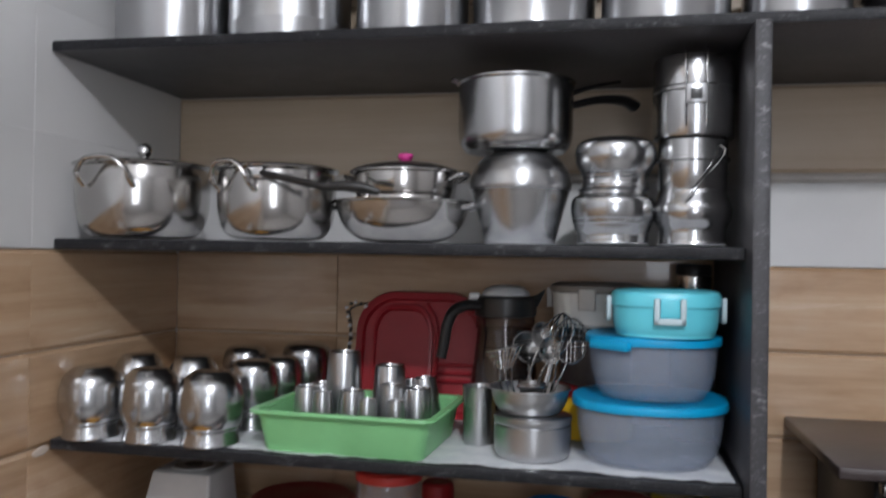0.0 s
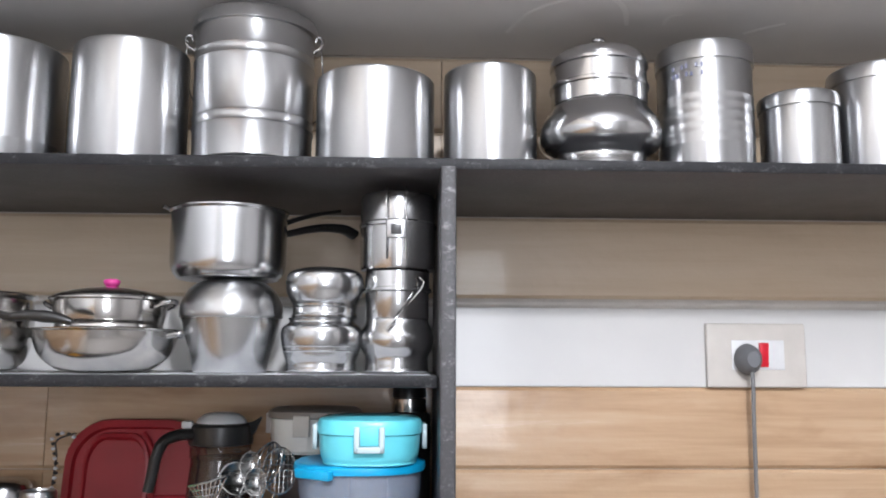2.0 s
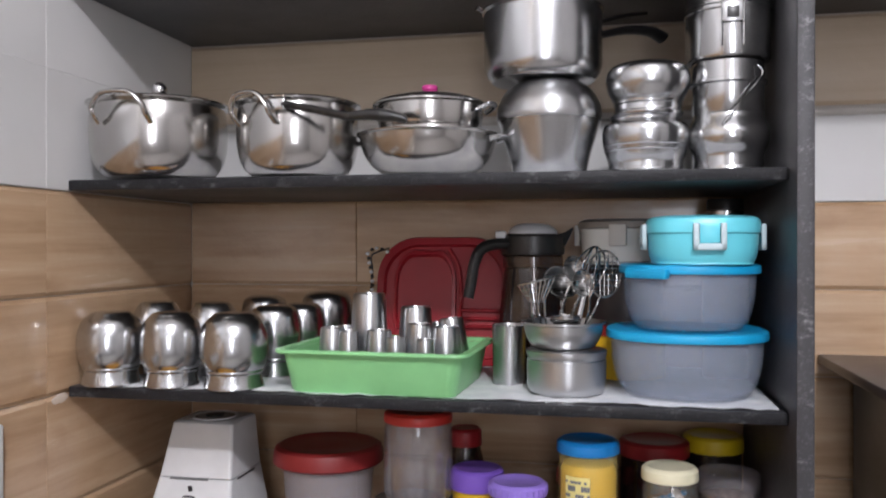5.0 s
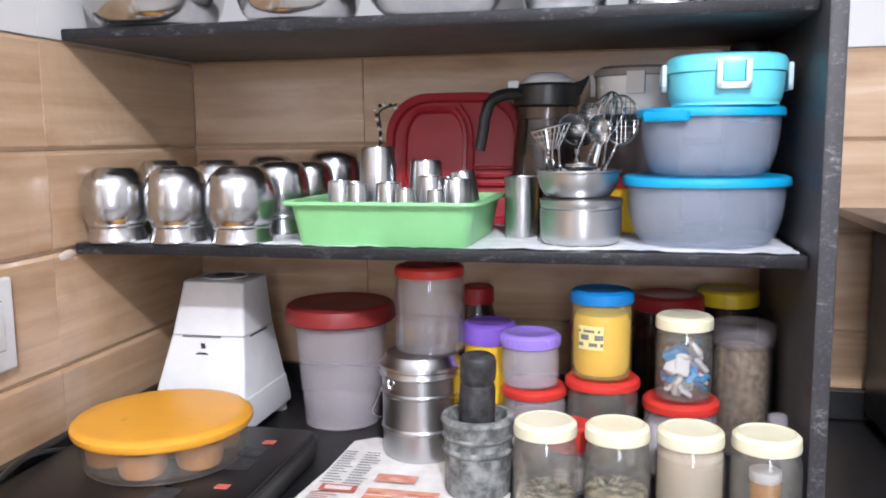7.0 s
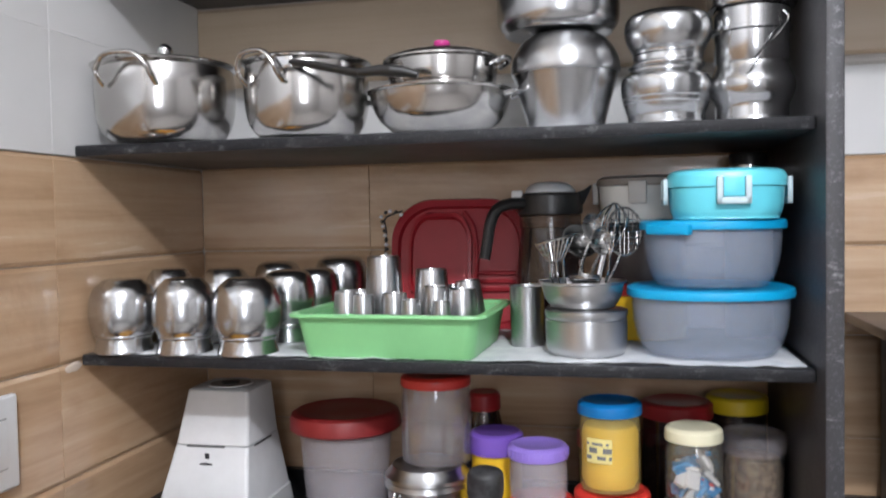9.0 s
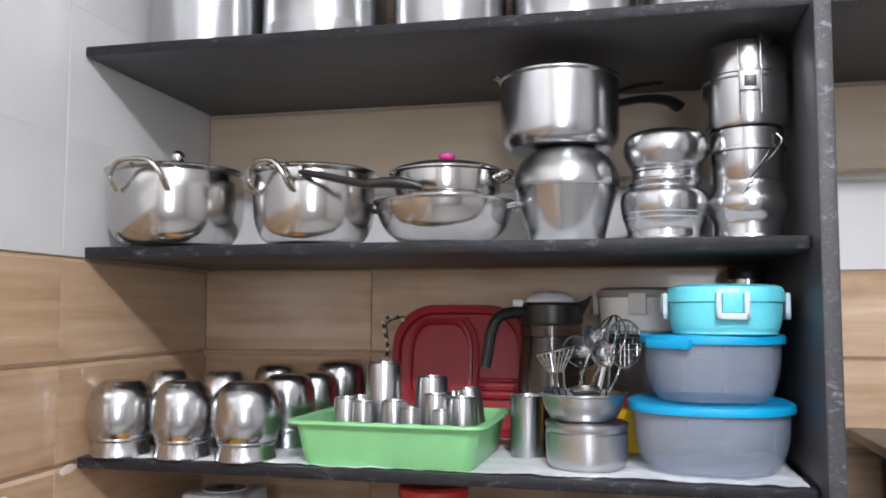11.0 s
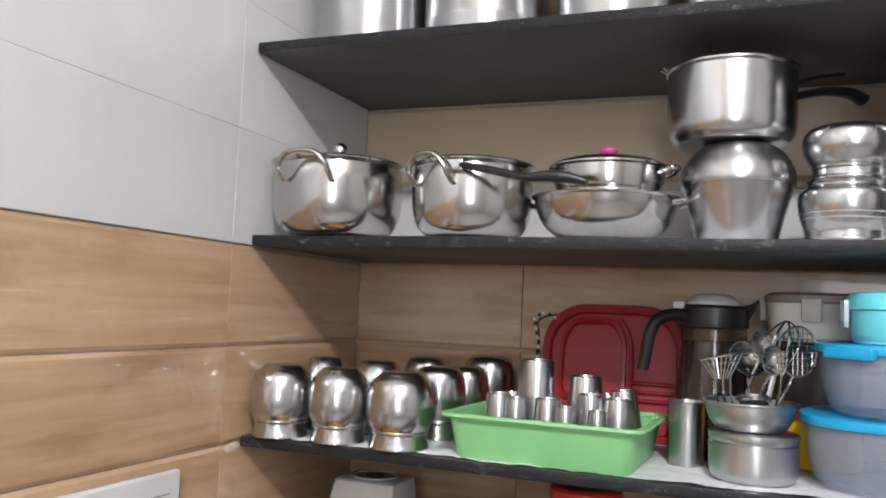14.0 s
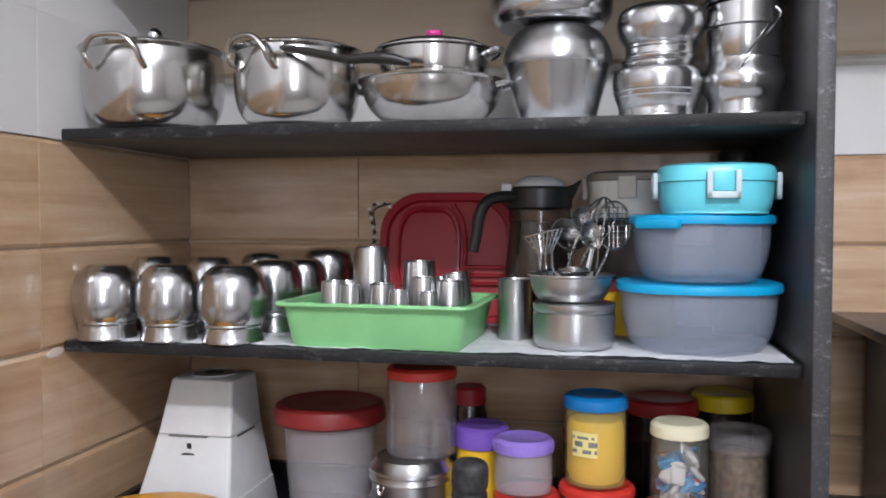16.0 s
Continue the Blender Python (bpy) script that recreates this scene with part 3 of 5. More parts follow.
grip = tube([(0.104, -0.099, 0.0675), (0.110, -0.099, 0.068), (0.130, -0.099, 0.069), (0.146, -0.099, 0.068)], 0.0055, 14, flat=0.8, ends=0.0095)
tube([(0.1455, -0.099, 0.068), (0.160, -0.0985, 0.066), (0.172, -0.098, 0.063), (0.178, -0.098, 0.061)], 0.0095, 14, bm=grip, flat=0.8, ends=0.0045)
part("grip", grip, BLACK_PLASTIC, sauce, "thick rounded black grip")
part("bracket", box(-0.006, 0.018, -0.092, -0.079, 0.080, 0.095, 0.002), STEEL, sauce)

karahi = thing("serving_bowl", -0.291, 1.115, MID_Z + 0.0015, "shallow polished steel bowl with small side ears", "bowl")
part("body", lathe(arc([(0.0, 0.001), (0.045, 0.001), (0.064, 0.007), (0.081, 0.022), (0.089, 0.040), (0.092, 0.053)], 5) + [(0.0955, 0.055), (0.096, 0.0565), (0.091, 0.0565), (0.088, 0.046), (0.060, 0.011), (0, 0.006)], 64), STEEL_MIRROR, karahi)
for a in (-8, 172):
    m = pose(0.094 * math.cos(radians(a)), 0.094 * math.sin(radians(a)), 0.051, 0, 0, a)
    part("ear", moved(tube([(-0.002, -0.02, -0.004), (0.011, -0.014, -0.001), (0.014, 0, 0), (0.011, 0.014, -0.001), (-0.002, 0.02, -0.004)], 0.0035, 8), m), STEEL, karahi)
lidded = thing("casserole", -0.288, 1.115, MID_Z + 0.0585, "small steel casserole with a pink-knobbed lid, set in a bowl", "casserole")
part("body", lathe(arc([(0.0, 0.0), (0.062, 0.0), (0.068, 0.006), (0.071, 0.020), (0.072, 0.036)], 5) + [(0.077, 0.038), (0.077, 0.040), (0.069, 0.040), (0.0, 0.039)], 64), STEEL_MIRROR, lidded)
pink_lid = part("lid", lathe(arc([(0.074, 0.0405), (0.070, 0.044), (0.050, 0.050), (0.020, 0.0545), (0.0, 0.055)], 5), 64), DARK_STEEL, lidded, "dark polished lid")
part("knob", lathe(arc([(0.0, 0.054), (0.006, 0.055), (0.007, 0.057), (0.0105, 0.061), (0.0095, 0.066), (0.0, 0.0675)], 4), 24), PINK, pink_lid, "bright pink plastic knob")
for a in (-10, 170):
    m = pose(0.073 * math.cos(radians(a)), 0.073 * math.sin(radians(a)), 0.034, 0, 0, a)
    part("ear", moved(tube([(-0.001, -0.018, -0.006), (0.012, -0.014, 0.0), (0.018, 0, 0.002), (0.012, 0.014, 0.0), (-0.001, 0.018, -0.006)], 0.0036, 8), m), STEEL, lidded)

lota = thing("round_water_pot", -0.130, 1.130, MID_Z + 0.0015, "round-bellied satin steel water pot, upside down", "pot")
part("lower_body", lathe([(0.0465, 0.0), (0.0480, 0.001), (0.0490, 0.006), (0.0560, 0.034), (0.0665, 0.070), (0.0672, 0.072)], 64), STEEL_BRUSHED, lota)
part("shoulder", lathe(arc([(0.0674, 0.0722), (0.0690, 0.0745), (0.0692, 0.082), (0.066, 0.096), (0.057, 0.111), (0.044, 0.121), (0.030, 0.1245), (0.0, 0.125)], 5), 64), STEEL_SATIN, lota)
pan = thing("saucepan", -0.139, 1.140, MID_Z + 0.1270, "steel saucepan with two black handles, standing on a pot", "saucepan")
part("body", lathe(arc([(0.0, 0.0), (0.060, 0.0), (0.070, 0.004), (0.077, 0.016), (0.0785, 0.040), (0.0785, 0.091)], 5) + [(0.081, 0.094), (0.081, 0.096), (0.0765, 0.095), (0.0755, 0.015), (0, 0.006)], 64), STEEL_BRUSHED, pan)
part("lip", tube([(-0.072, -0.020, 0.092), (-0.082, -0.022, 0.098), (-0.086, -0.024, 0.099)], 0.006, 8, flat=0.4), STEEL, pan)
part("handle", tube([(0.058, 0.046, 0.070), (0.078, 0.062, 0.077), (0.105, 0.086, 0.087), (0.128, 0.107, 0.092), (0.148, 0.124, 0.092), (0.163, 0.137, 0.086)], 0.0065, 12, ends=0.0115, flat=0.7), BLACK_PLASTIC, pan, "thick curved black plastic handle")
part("upper_handle", tube([(0.058, 0.046, 0.084), (0.080, 0.072, 0.098), (0.108, 0.104, 0.112), (0.139, 0.140, 0.124)], 0.0062, 12, ends=0.0038, flat=0.7), BLACK_PLASTIC, pan, "thin straight black plastic handle")


def ribbed_pot(x, y, z, r, hh, flip, label):
    pot = thing("small_steel_pot", x, y, z, label, "pot", "stacked small steel pots")
    prof = arc([(0.0, 0.001), (r * 0.80, 0.001), (r * 0.86, 0.006), (r * 0.86, hh * 0.20), (r * 0.93, hh * 0.36), (r, hh * 0.62), (r * 0.97, hh * 0.82), (r * 0.80, hh * 0.93), (r * 0.84, hh)], 6)
    if flip:
        prof = arc([(r * 0.82, 0.0), (r * 0.83, 0.003), (r * 0.80, hh * 0.10), (r * 0.805, hh * 0.26), (r * 0.88, hh * 0.36), (r * 0.975, hh * 0.52), (r, hh * 0.68), (r * 0.955, hh * 0.85), (r * 0.82, hh * 0.95), (r * 0.55, hh * 0.995), (0.0, hh)], 6)
    part("body", lathe(prof, 56), STEEL_BRUSHED, pot)
    for f in ((0.22, 0.30) if flip else (0.40, 0.47)):
        near = min(prof, key=lambda q: abs(q[1] - f * hh))
        part("band", lathe([(near[0] - 0.001, near[1] - 0.0022), (near[0] + 0.0012, near[1]), (near[0] - 0.001, near[1] + 0.0022)], 56), STEEL_BRUSHED, pot)
    return pot


ribbed_pot(-0.006, 1.120, MID_Z + 0.0015, 0.0545, 0.073, False, "squat ribbed steel pot on the paper liner")
ribbed_pot(-0.003, 1.120, MID_Z + 0.0755, 0.0530, 0.067, True, "steel pot turned upside down on another pot")

tiffin = thing("tiffin_carrier", 0.095, 1.125, MID_Z + 0.0015, "tall stacked steel tiffin carrier with clip frame", "tiffin")
part("base_bowl", lathe(arc([(0.0, 0.001), (0.040, 0.001), (0.043, 0.008), (0.043, 0.022), (0.049, 0.036), (0.050, 0.050), (0.044, 0.066), (0.0425, 0.072)], 5), 56), STEEL, tiffin)
part("middle_bowl", lathe([(0.0425, 0.0725), (0.0435, 0.074), (0.0435, 0.108), (0.047, 0.110), (0.047, 0.114), (0.044, 0.115), (0.044, 0.136), (0.0, 0.1365)], 56), STEEL, tiffin)
part("top_bowl", lathe([(0.044, 0.1375), (0.0505, 0.139), (0.0515, 0.142), (0.0515, 0.196), (0.053, 0.198), (0.053, 0.202), (0.0515, 0.204), (0.0515, 0.236), (0.049, 0.242), (0.030, 0.246), (0.0, 0.247)], 56), STEEL, tiffin)
for dx in (-0.014, 0.012):
    part("clip_bar", tube([(dx, -0.0525, 0.150), (dx, -0.055, 0.175), (dx, -0.055, 0.225), (dx, -0.052, 0.248)], 0.0013, 6), STEEL, tiffin)
clip_plate = part("clip_plate", box(-0.013, 0.011, -0.057, -0.0535, 0.178, 0.202, 0.001), STEEL_SATIN, tiffin)
part("clip_slot", box(-0.008, 0.006, -0.0582, -0.0568, 0.182, 0.196, 0.0005), BLACK_PLASTIC, clip_plate)
part("clip_wire", tube([(0.030, -0.036, 0.128), (0.036, -0.036, 0.118), (0.020, -0.047, 0.095), (0.002, -0.050, 0.075), (-0.012, -0.048, 0.055)], 0.0016, 6), STEEL, tiffin)


def liner(name, x0, x1, y0, y1, z, seed, label, ragged=0.006, crumple=0.0006):
    """A thin crumpled sheet of paper with a torn front edge."""
    bm = bmesh.new()
    nx, ny = 150, 36
    rows = []
    for j in range(ny + 1):
        row = []
        for i in range(nx + 1):
            u, v = i / nx, (j / ny) ** 1.6
            x = x0 + (x1 - x0) * u
            edge = ragged * noise.noise(Vector((x * 9, seed, 0))) + 0.7 * ragged * noise.noise(Vector((x * 40, seed, 2)))
            y = y0 + edge * (1 - v) + (y1 - y0) * v
            fold = abs(noise.noise(Vector((x * 26, y * 26, seed)))) + 0.5 * abs(noise.noise(Vector((x * 70, y * 70, seed + 4))))
            row.append(bm.verts.new((x, y, z + 0.0004 + crumple * fold)))
        rows.append(row)
    for a, b in zip(rows, rows[1:]):
        for k in range(nx):
            bm.faces.new((a[k], a[k + 1], b[k + 1], b[k]))
    return tagged(part(name, bm, PAPER, None, label, 12), "", "paper")


liner("shelf_paper", -0.760, 0.140, 1.038, 1.365, MID_Z, 3.0, "thin white paper liner on a granite shelf")
liner("shelf_paper", -0.762, 0.142, 1.0385, 1.365, LOW_Z, 8.0, "crumpled white paper liner on a granite shelf", 0.011, 0.0032)
L = LOW_Z + 0.0012


# ---- the lower shelf ----
def belly_tumbler(x, y, r, hh, label):
    t = thing("steel_tumbler", x, y, L, label, "tumbler", "upturned steel tumblers")
    part("body", lathe(arc([(r * 0.87, 0.0), (r * 0.875, 0.002), (r * 0.83, 0.009), (r * 0.79, 0.018), (r * 0.81, 0.0225), (r * 0.91, 0.030), (r * 0.985, 0.042), (r, 0.055), (r * 0.965, 0.071), (r * 0.85, 0.086), (r * 0.66, hh - 0.005), (r * 0.48, hh), (0.0, hh)], 5), 48), STEEL_BRUSHED, t)
    part("band", lathe([(r * 0.80, 0.0195), (r * 0.845, 0.0215), (r * 0.85, 0.0230), (r * 0.83, 0.0255)], 48), STEEL_BRUSHED, t)
    return t


def straight_tumbler(x, y, r, hh, label):
    t = thing("steel_tumbler", x, y, L, label, "tumbler", "upturned steel tumblers")
    part("body", lathe(arc([(r * 0.90, 0.0), (r * 0.91, 0.003), (r * 0.86, 0.012), (r * 0.84, 0.024), (r * 0.93, 0.034), (r, 0.048), (r * 1.02, hh * 0.62), (r * 0.98, hh * 0.80), (r * 0.86, hh * 0.93), (r * 0.66, hh * 0.985), (r * 0.45, hh), (0.0, hh)], 5), 48), STEEL_BRUSHED, t)
    part("band", lathe([(r * 0.84, 0.0225), (r * 0.885, 0.0245), (r * 0.885, 0.0262), (r * 0.86, 0.0285)], 48), STEEL_BRUSHED, t)
    return t


for x, y, r, hh in ((-0.7290, 1.060, 0.0450, 0.099), (-0.6380, 1.062, 0.0425, 0.100), (-0.5470, 1.064, 0.0460, 0.100)):
    belly_tumbler(x, y, r, hh, "round-bellied steel tumbler upside down on shelf paper")
for x, y in ((-0.718, 1.162), (-0.630, 1.167)):
    belly_tumbler(x, y, 0.0420, 0.106, "steel tumbler upside down behind the front row")
straight_tumbler(-0.534, 1.172, 0.0370, 0.103, "tall steel tumbler upside down behind the front row")
straight_tumbler(-0.520, 1.247, 0.0335, 0.101, "narrow steel tumbler upside down behind other tumblers")
straight_tumbler(-0.508, 1.325, 0.0425, 0.116, "wide steel tumbler upside down near the back wall")
straight_tumbler(-0.606, 1.300, 0.0380, 0.109, "steel tumbler upside down near the back wall")

tray = thing("plastic_tray", -0.347, 1.128, L, "light green plastic basket tray with a flat rim", "tray", "", -2.0)
W, D, H = 0.218, 0.172, 0.056
part("tub", loft([round_rect(W, D, 0.014, 0.0), round_rect(W + 0.005, D + 0.005, 0.016, 0.004), round_rect(W + 0.022, D + 0.022, 0.018, H - 0.0055), round_rect(W + 0.016, D + 0.016, 0.016, H - 0.0055), round_rect(W, D, 0.012, 0.005)]), GREEN, tray)
part("rim", loft([round_rect(W + 0.018, D + 0.018, 0.016, H - 0.005), round_rect(W + 0.038, D + 0.038, 0.020, H - 0.005), round_rect(W + 0.041, D + 0.041, 0.021, H - 0.003), round_rect(W + 0.039, D + 0.039, 0.020, H), round_rect(W + 0.020, D + 0.020, 0.016, H), round_rect(W + 0.018, D + 0.018, 0.016, H - 0.005)], cap=False), GREEN, tray)
for k in range(5):
    part("rim_slot", box(-0.080 + 0.04 * k - 0.010, -0.080 + 0.04 * k + 0.010, -(D + 0.033) / 2, -(D + 0.026) / 2, H - 0.0002, H + 0.0006), GREEN, tray)


def tea_glass(x, y, r, hh, lean=0.0, turn=0.0):
    g = thing("tea_glass", x, y, L + 0.0062, "small tapered steel glass upside down in the green tray", "glass", "small steel glasses in the tray", turn)
    if lean:
        g.matrix_world = pose(x, y, L + 0.0062, 0, lean, turn)
    part("body", lathe([(r * 1.02, 0), (r * 1.06, 0.001), (r * 1.05, 0.003), (r * 0.98, 0.005), (r * 0.90, hh * 0.5), (r * 0.80, hh - 0.004), (r * 0.76, hh - 0.0008), (r * 0.70, hh), (r * 0.66, hh - 0.003), (0, hh - 0.003)], 36), STEEL_SATIN, g)
    return g


for x, y, r, hh in ((-0.379, 1.150, 0.0265, 0.113), (-0.322, 1.170, 0.0250, 0.094), (-0.2735, 1.118, 0.0215, 0.072), (-0.413, 1.100, 0.0190, 0.070), (-0.352, 1.095, 0.0190, 0.068), (-0.3045, 1.110, 0.0185, 0.076), (-0.388, 1.086, 0.0150, 0.067), (-0.290, 1.074, 0.0130, 0.060), (-0.325, 1.068, 0.0140, 0.062), (-0.414, 1.160, 0.0200, 0.066), (-0.300, 1.203, 0.0150, 0.070)):
    tea_glass(x + 0.004 + 0.11 * (x + 0.2735), y + 0.012, 1.1 * r, 1.03 * hh)
tea_glass(-0.2620, 1.180, 0.0215, 0.082, -7, 0)

tall_glass = thing("steel_tumbler", -0.187, 1.165, L, "straight steel tumbler standing beside the green tray", "tumbler")
part("body", lathe([(0.0215, 0), (0.022, 0.002), (0.0230, 0.06), (0.0238, 0.079), (0.0244, 0.081), (0.0228, 0.0815), (0.0218, 0.075), (0.0205, 0.005), (0, 0.004)], 40), STEEL_SATIN, tall_glass)

small_pot = thing("small_steel_bowl", -0.106, 1.108, L, "straight-sided satin steel bowl, upturned on shelf paper", "bowl", "stacked steel bowls")
part("body", lathe(arc([(0.040, 0.0), (0.046, 0.002), (0.0498, 0.009), (0.0508, 0.022), (0.0510, 0.044)], 5) + [(0.049, 0.0455), (0.0505, 0.047), (0.0515, 0.052), (0.0515, 0.056), (0.048, 0.0575), (0.0, 0.0575)], 56), STEEL_SATIN, small_pot)
bowl = thing("small_steel_bowl", -0.110, 1.108, L + 0.0585, "open steel bowl holding kitchen utensils", "bowl", "stacked steel bowls")
part("body", lathe(arc([(0.0, 0.0), (0.034, 0.0), (0.043, 0.006), (0.049, 0.018), (0.051, 0.030)], 5) + [(0.0545, 0.032), (0.0545, 0.034), (0.0505, 0.0335), (0.047, 0.018), (0.03, 0.004), (0, 0.004)], 56), STEEL_SATIN, bowl)
UZ = L + 0.063


def utensil(name, label, bits):
    u = thing(name, -0.110, 1.108, UZ, label, "utensil", "utensils in the bowl")
    for n, bm in bits:
        part(n, bm, DARK_STEEL if n in ("bowl", "cup", "stem") else STEEL, u)
    return u


def fan(u, v):
    """A place on the masher's curved head: u across, v upwards, both 0 to 1."""
    w = 0.018 + 0.030 * v
    return (-0.032 + (u - 0.5) * w, -0.024 - 0.008 * math.sin(3.1 * u), 0.056 + 0.026 * v + 0.012 * (u - 0.5) * v)


utensil("potato_masher", "steel potato masher with a slotted head, head up", [*[("head_bar", tube([fan(k / 8, 0.0), fan(k / 8, 0.5), fan(k / 8, 1.0)], 0.0009, 6)) for k in range(9)], *[("head_rail", tube([fan(0, v), fan(0.33, v), fan(0.66, v), fan(1, v)], 0.0018 if v == 1.0 else 0.0010, 6)) for v in (0.0, 0.35, 0.68, 1.0)], *[("wire", tube([(-0.018 + 0.004 * k, -0.012, 0.0), (-0.036 + 0.008 * k, -0.020, 0.030), (-0.038 + 0.008 * k, -0.028, 0.058)], 0.0012, 6)) for k in range(3)]])
utensil("wire_whisk", "steel wire whisk standing in a bowl", [("handle", tube([(0.012, 0.010, 0.0), (0.026, 0.020, 0.060)], 0.004, 8)), *[("wire", tube([(0.026, 0.020, 0.058), (0.032 + 0.018 * math.cos(a), 0.024 + 0.018 * math.sin(a), 0.085), (0.036 + 0.020 * math.cos(a), 0.027 + 0.020 * math.sin(a), 0.108), (0.040, 0.030, 0.126), (0.036 - 0.020 * math.cos(a), 0.027 - 0.020 * math.sin(a), 0.108), (0.032 - 0.018 * math.cos(a), 0.024 - 0.018 * math.sin(a), 0.085), (0.026, 0.020, 0.058)], 0.0010, 6)) for a in (0.3, 1.1, 1.9, 2.7)]])
for dx, dy, tx, ty, ln, nm in ((0.000, 0.0, -0.004, 0.022, 0.078, "ladle"), (0.002, -0.004, 0.024, -0.006, 0.078, "serving_spoon"), (-0.012, 0.004, 0.012, 0.020, 0.096, "serving_spoon")):
    cup = lathe(arc([(0.0, -0.012), (0.010, -0.010), (0.018, -0.002), (0.020, 0.004)], 4) + [(0.0185, 0.004), (0.009, -0.008), (0, -0.010)], 24)
    moved(cup, pose(tx, ty, ln, 65, 12, 20) @ Matrix.Diagonal((1.25, 1.15, 0.9, 1) if nm == "ladle" else (0.72, 0.95, 0.7, 1)))
    utensil(nm, "steel spoon standing bowl-up among other utensils", [("stem", tube([(dx, dy, 0.0), ((dx + tx) / 2, (dy + ty) / 2, ln * 0.55), (tx, ty, ln - 0.012)], 0.0022, 8)), ("bowl", cup)])
utensil("tea_strainer", "steel tea strainer cup standing in a bowl", [("cup", moved(lathe([(0.0, 0.0), (0.014, 0.0), (0.017, 0.012), (0.0185, 0.014), (0.0185, 0.018), (0.016, 0.018), (0.013, 0.004), (0, 0.003)], 28), pose(0.004, -0.018, 0.020))), ("ring", lathe([(0.0185, 0.030), (0.0205, 0.032), (0.0185, 0.034)], 28, None, 0.004, -0.018, 0.0))])
ring = [(0.052 + 0.021 * math.cos(a), 0.014 + 0.006 * math.cos(a), 0.090 + 0.030 * math.sin(a)) for a in [2 * math.pi * k / 16 for k in range(17)]]
skimmer = utensil("wire_skimmer", "round dark steel wire skimmer standing in a bowl", [])
part("stem", tube([(0.018, 0.0, 0.0), (0.040, 0.010, 0.045), (0.047, 0.012, 0.061)], 0.0018, 8), DARK_STEEL, skimmer)
part("ring", tube(ring, 0.0016, 6, n=2), DARK_STEEL, skimmer)
for k in range(-3, 4):
    f = k / 4
    half = math.sqrt(1 - f**2)
    part("mesh_wire", tube([(0.052 + 0.021 * f, 0.014 + 0.006 * f, 0.090 - 0.030 * half), (0.052 + 0.021 * f, 0.019 + 0.006 * f, 0.090), (0.052 + 0.021 * f, 0.014 + 0.006 * f, 0.090 + 0.030 * half)], 0.0006, 5, n=1), DARK_STEEL, skimmer)
    part("mesh_wire", tube([(0.052 - 0.021 * half, 0.014 - 0.006 * half, 0.090 + 0.030 * f), (0.052, 0.019, 0.090 + 0.030 * f), (0.052 + 0.021 * half, 0.014 + 0.006 * half, 0.090 + 0.030 * f)], 0.0006, 5, n=1), DARK_STEEL, skimmer)
utensil("fork", "steel fork standing upright in a bowl", [("stem", tube([(0.020, -0.010, 0.0), (0.032, -0.012, 0.040), (0.034, -0.012, 0.064)], 0.0016, 6)), *[("tine", tube([(0.034 + 0.0, -0.012, 0.060), (0.031 + 0.004 * k, -0.013, 0.072), (0.030 + 0.0045 * k, -0.013, 0.090)], 0.0009, 6)) for k in range(3)]])

jug = thing("glass_carafe", -0.161, 1.235, L, "smoky glass carafe with black collar, spout and handle", "carafe")
part("glass_body", lathe(arc([(0.0, 0.001), (0.044, 0.001), (0.050, 0.006), (0.051, 0.030), (0.048, 0.090), (0.043, 0.140), (0.041, 0.158)], 5) + [(0.0395, 0.158), (0.046, 0.09), (0.048, 0.03), (0.045, 0.006), (0, 0.005)], 56), CLEAR_DARK, jug)
part("neck_band", lathe([(0.0405, 0.157), (0.0435, 0.158), (0.0435, 0.166), (0.0435, 0.174), (0.041, 0.176)], 56), CLEAR_DARK, jug)
part("collar", lathe([(0.041, 0.176), (0.0455, 0.177), (0.046, 0.182), (0.045, 0.203), (0.042, 0.206), (0.036, 0.207), (0, 0.207)], 56), BLACK_PLASTIC, jug)
part("lid_dome", lathe(arc([(0.036, 0.2072), (0.033, 0.213), (0.022, 0.2205), (0.0, 0.223)], 5), 40), WHITE_PLASTIC, jug, "white domed lid")
part("spout", loft([[(0.036, -0.016, 0.178), (0.036, 0.016, 0.178), (0.036, 0.016, 0.206), (0.036, -0.016, 0.206)], [(0.048, -0.007, 0.192), (0.048, 0.007, 0.192), (0.048, 0.007, 0.210), (0.048, -0.007, 0.210)], [(0.058, -0.002, 0.213), (0.058, 0.002, 0.213), (0.058, 0.002, 0.217), (0.058, -0.002, 0.217)]]), BLACK_PLASTIC, jug)
part("thumb_tab", box(-0.052, -0.036, -0.026, -0.014, 0.200, 0.211, 0.003), WHITE_PLASTIC, jug)
part("handle", tube([(-0.030, -0.022, 0.192), (-0.052, -0.034, 0.192), (-0.070, -0.042, 0.184), (-0.079, -0.046, 0.164), (-0.083, -0.048, 0.138), (-0.087, -0.050, 0.116)], 0.0105, 12, flat=0.8, ends=0.0095), BLACK_PLASTIC, jug, "curved black plastic handle")

board = thing("divided_plate", -0.315, 1.318, L, "red plastic divided plate leaning on the back wall", "plate", "", 0)
board.matrix_world = pose(-0.315, 1.315, L, -9, 0, 0)


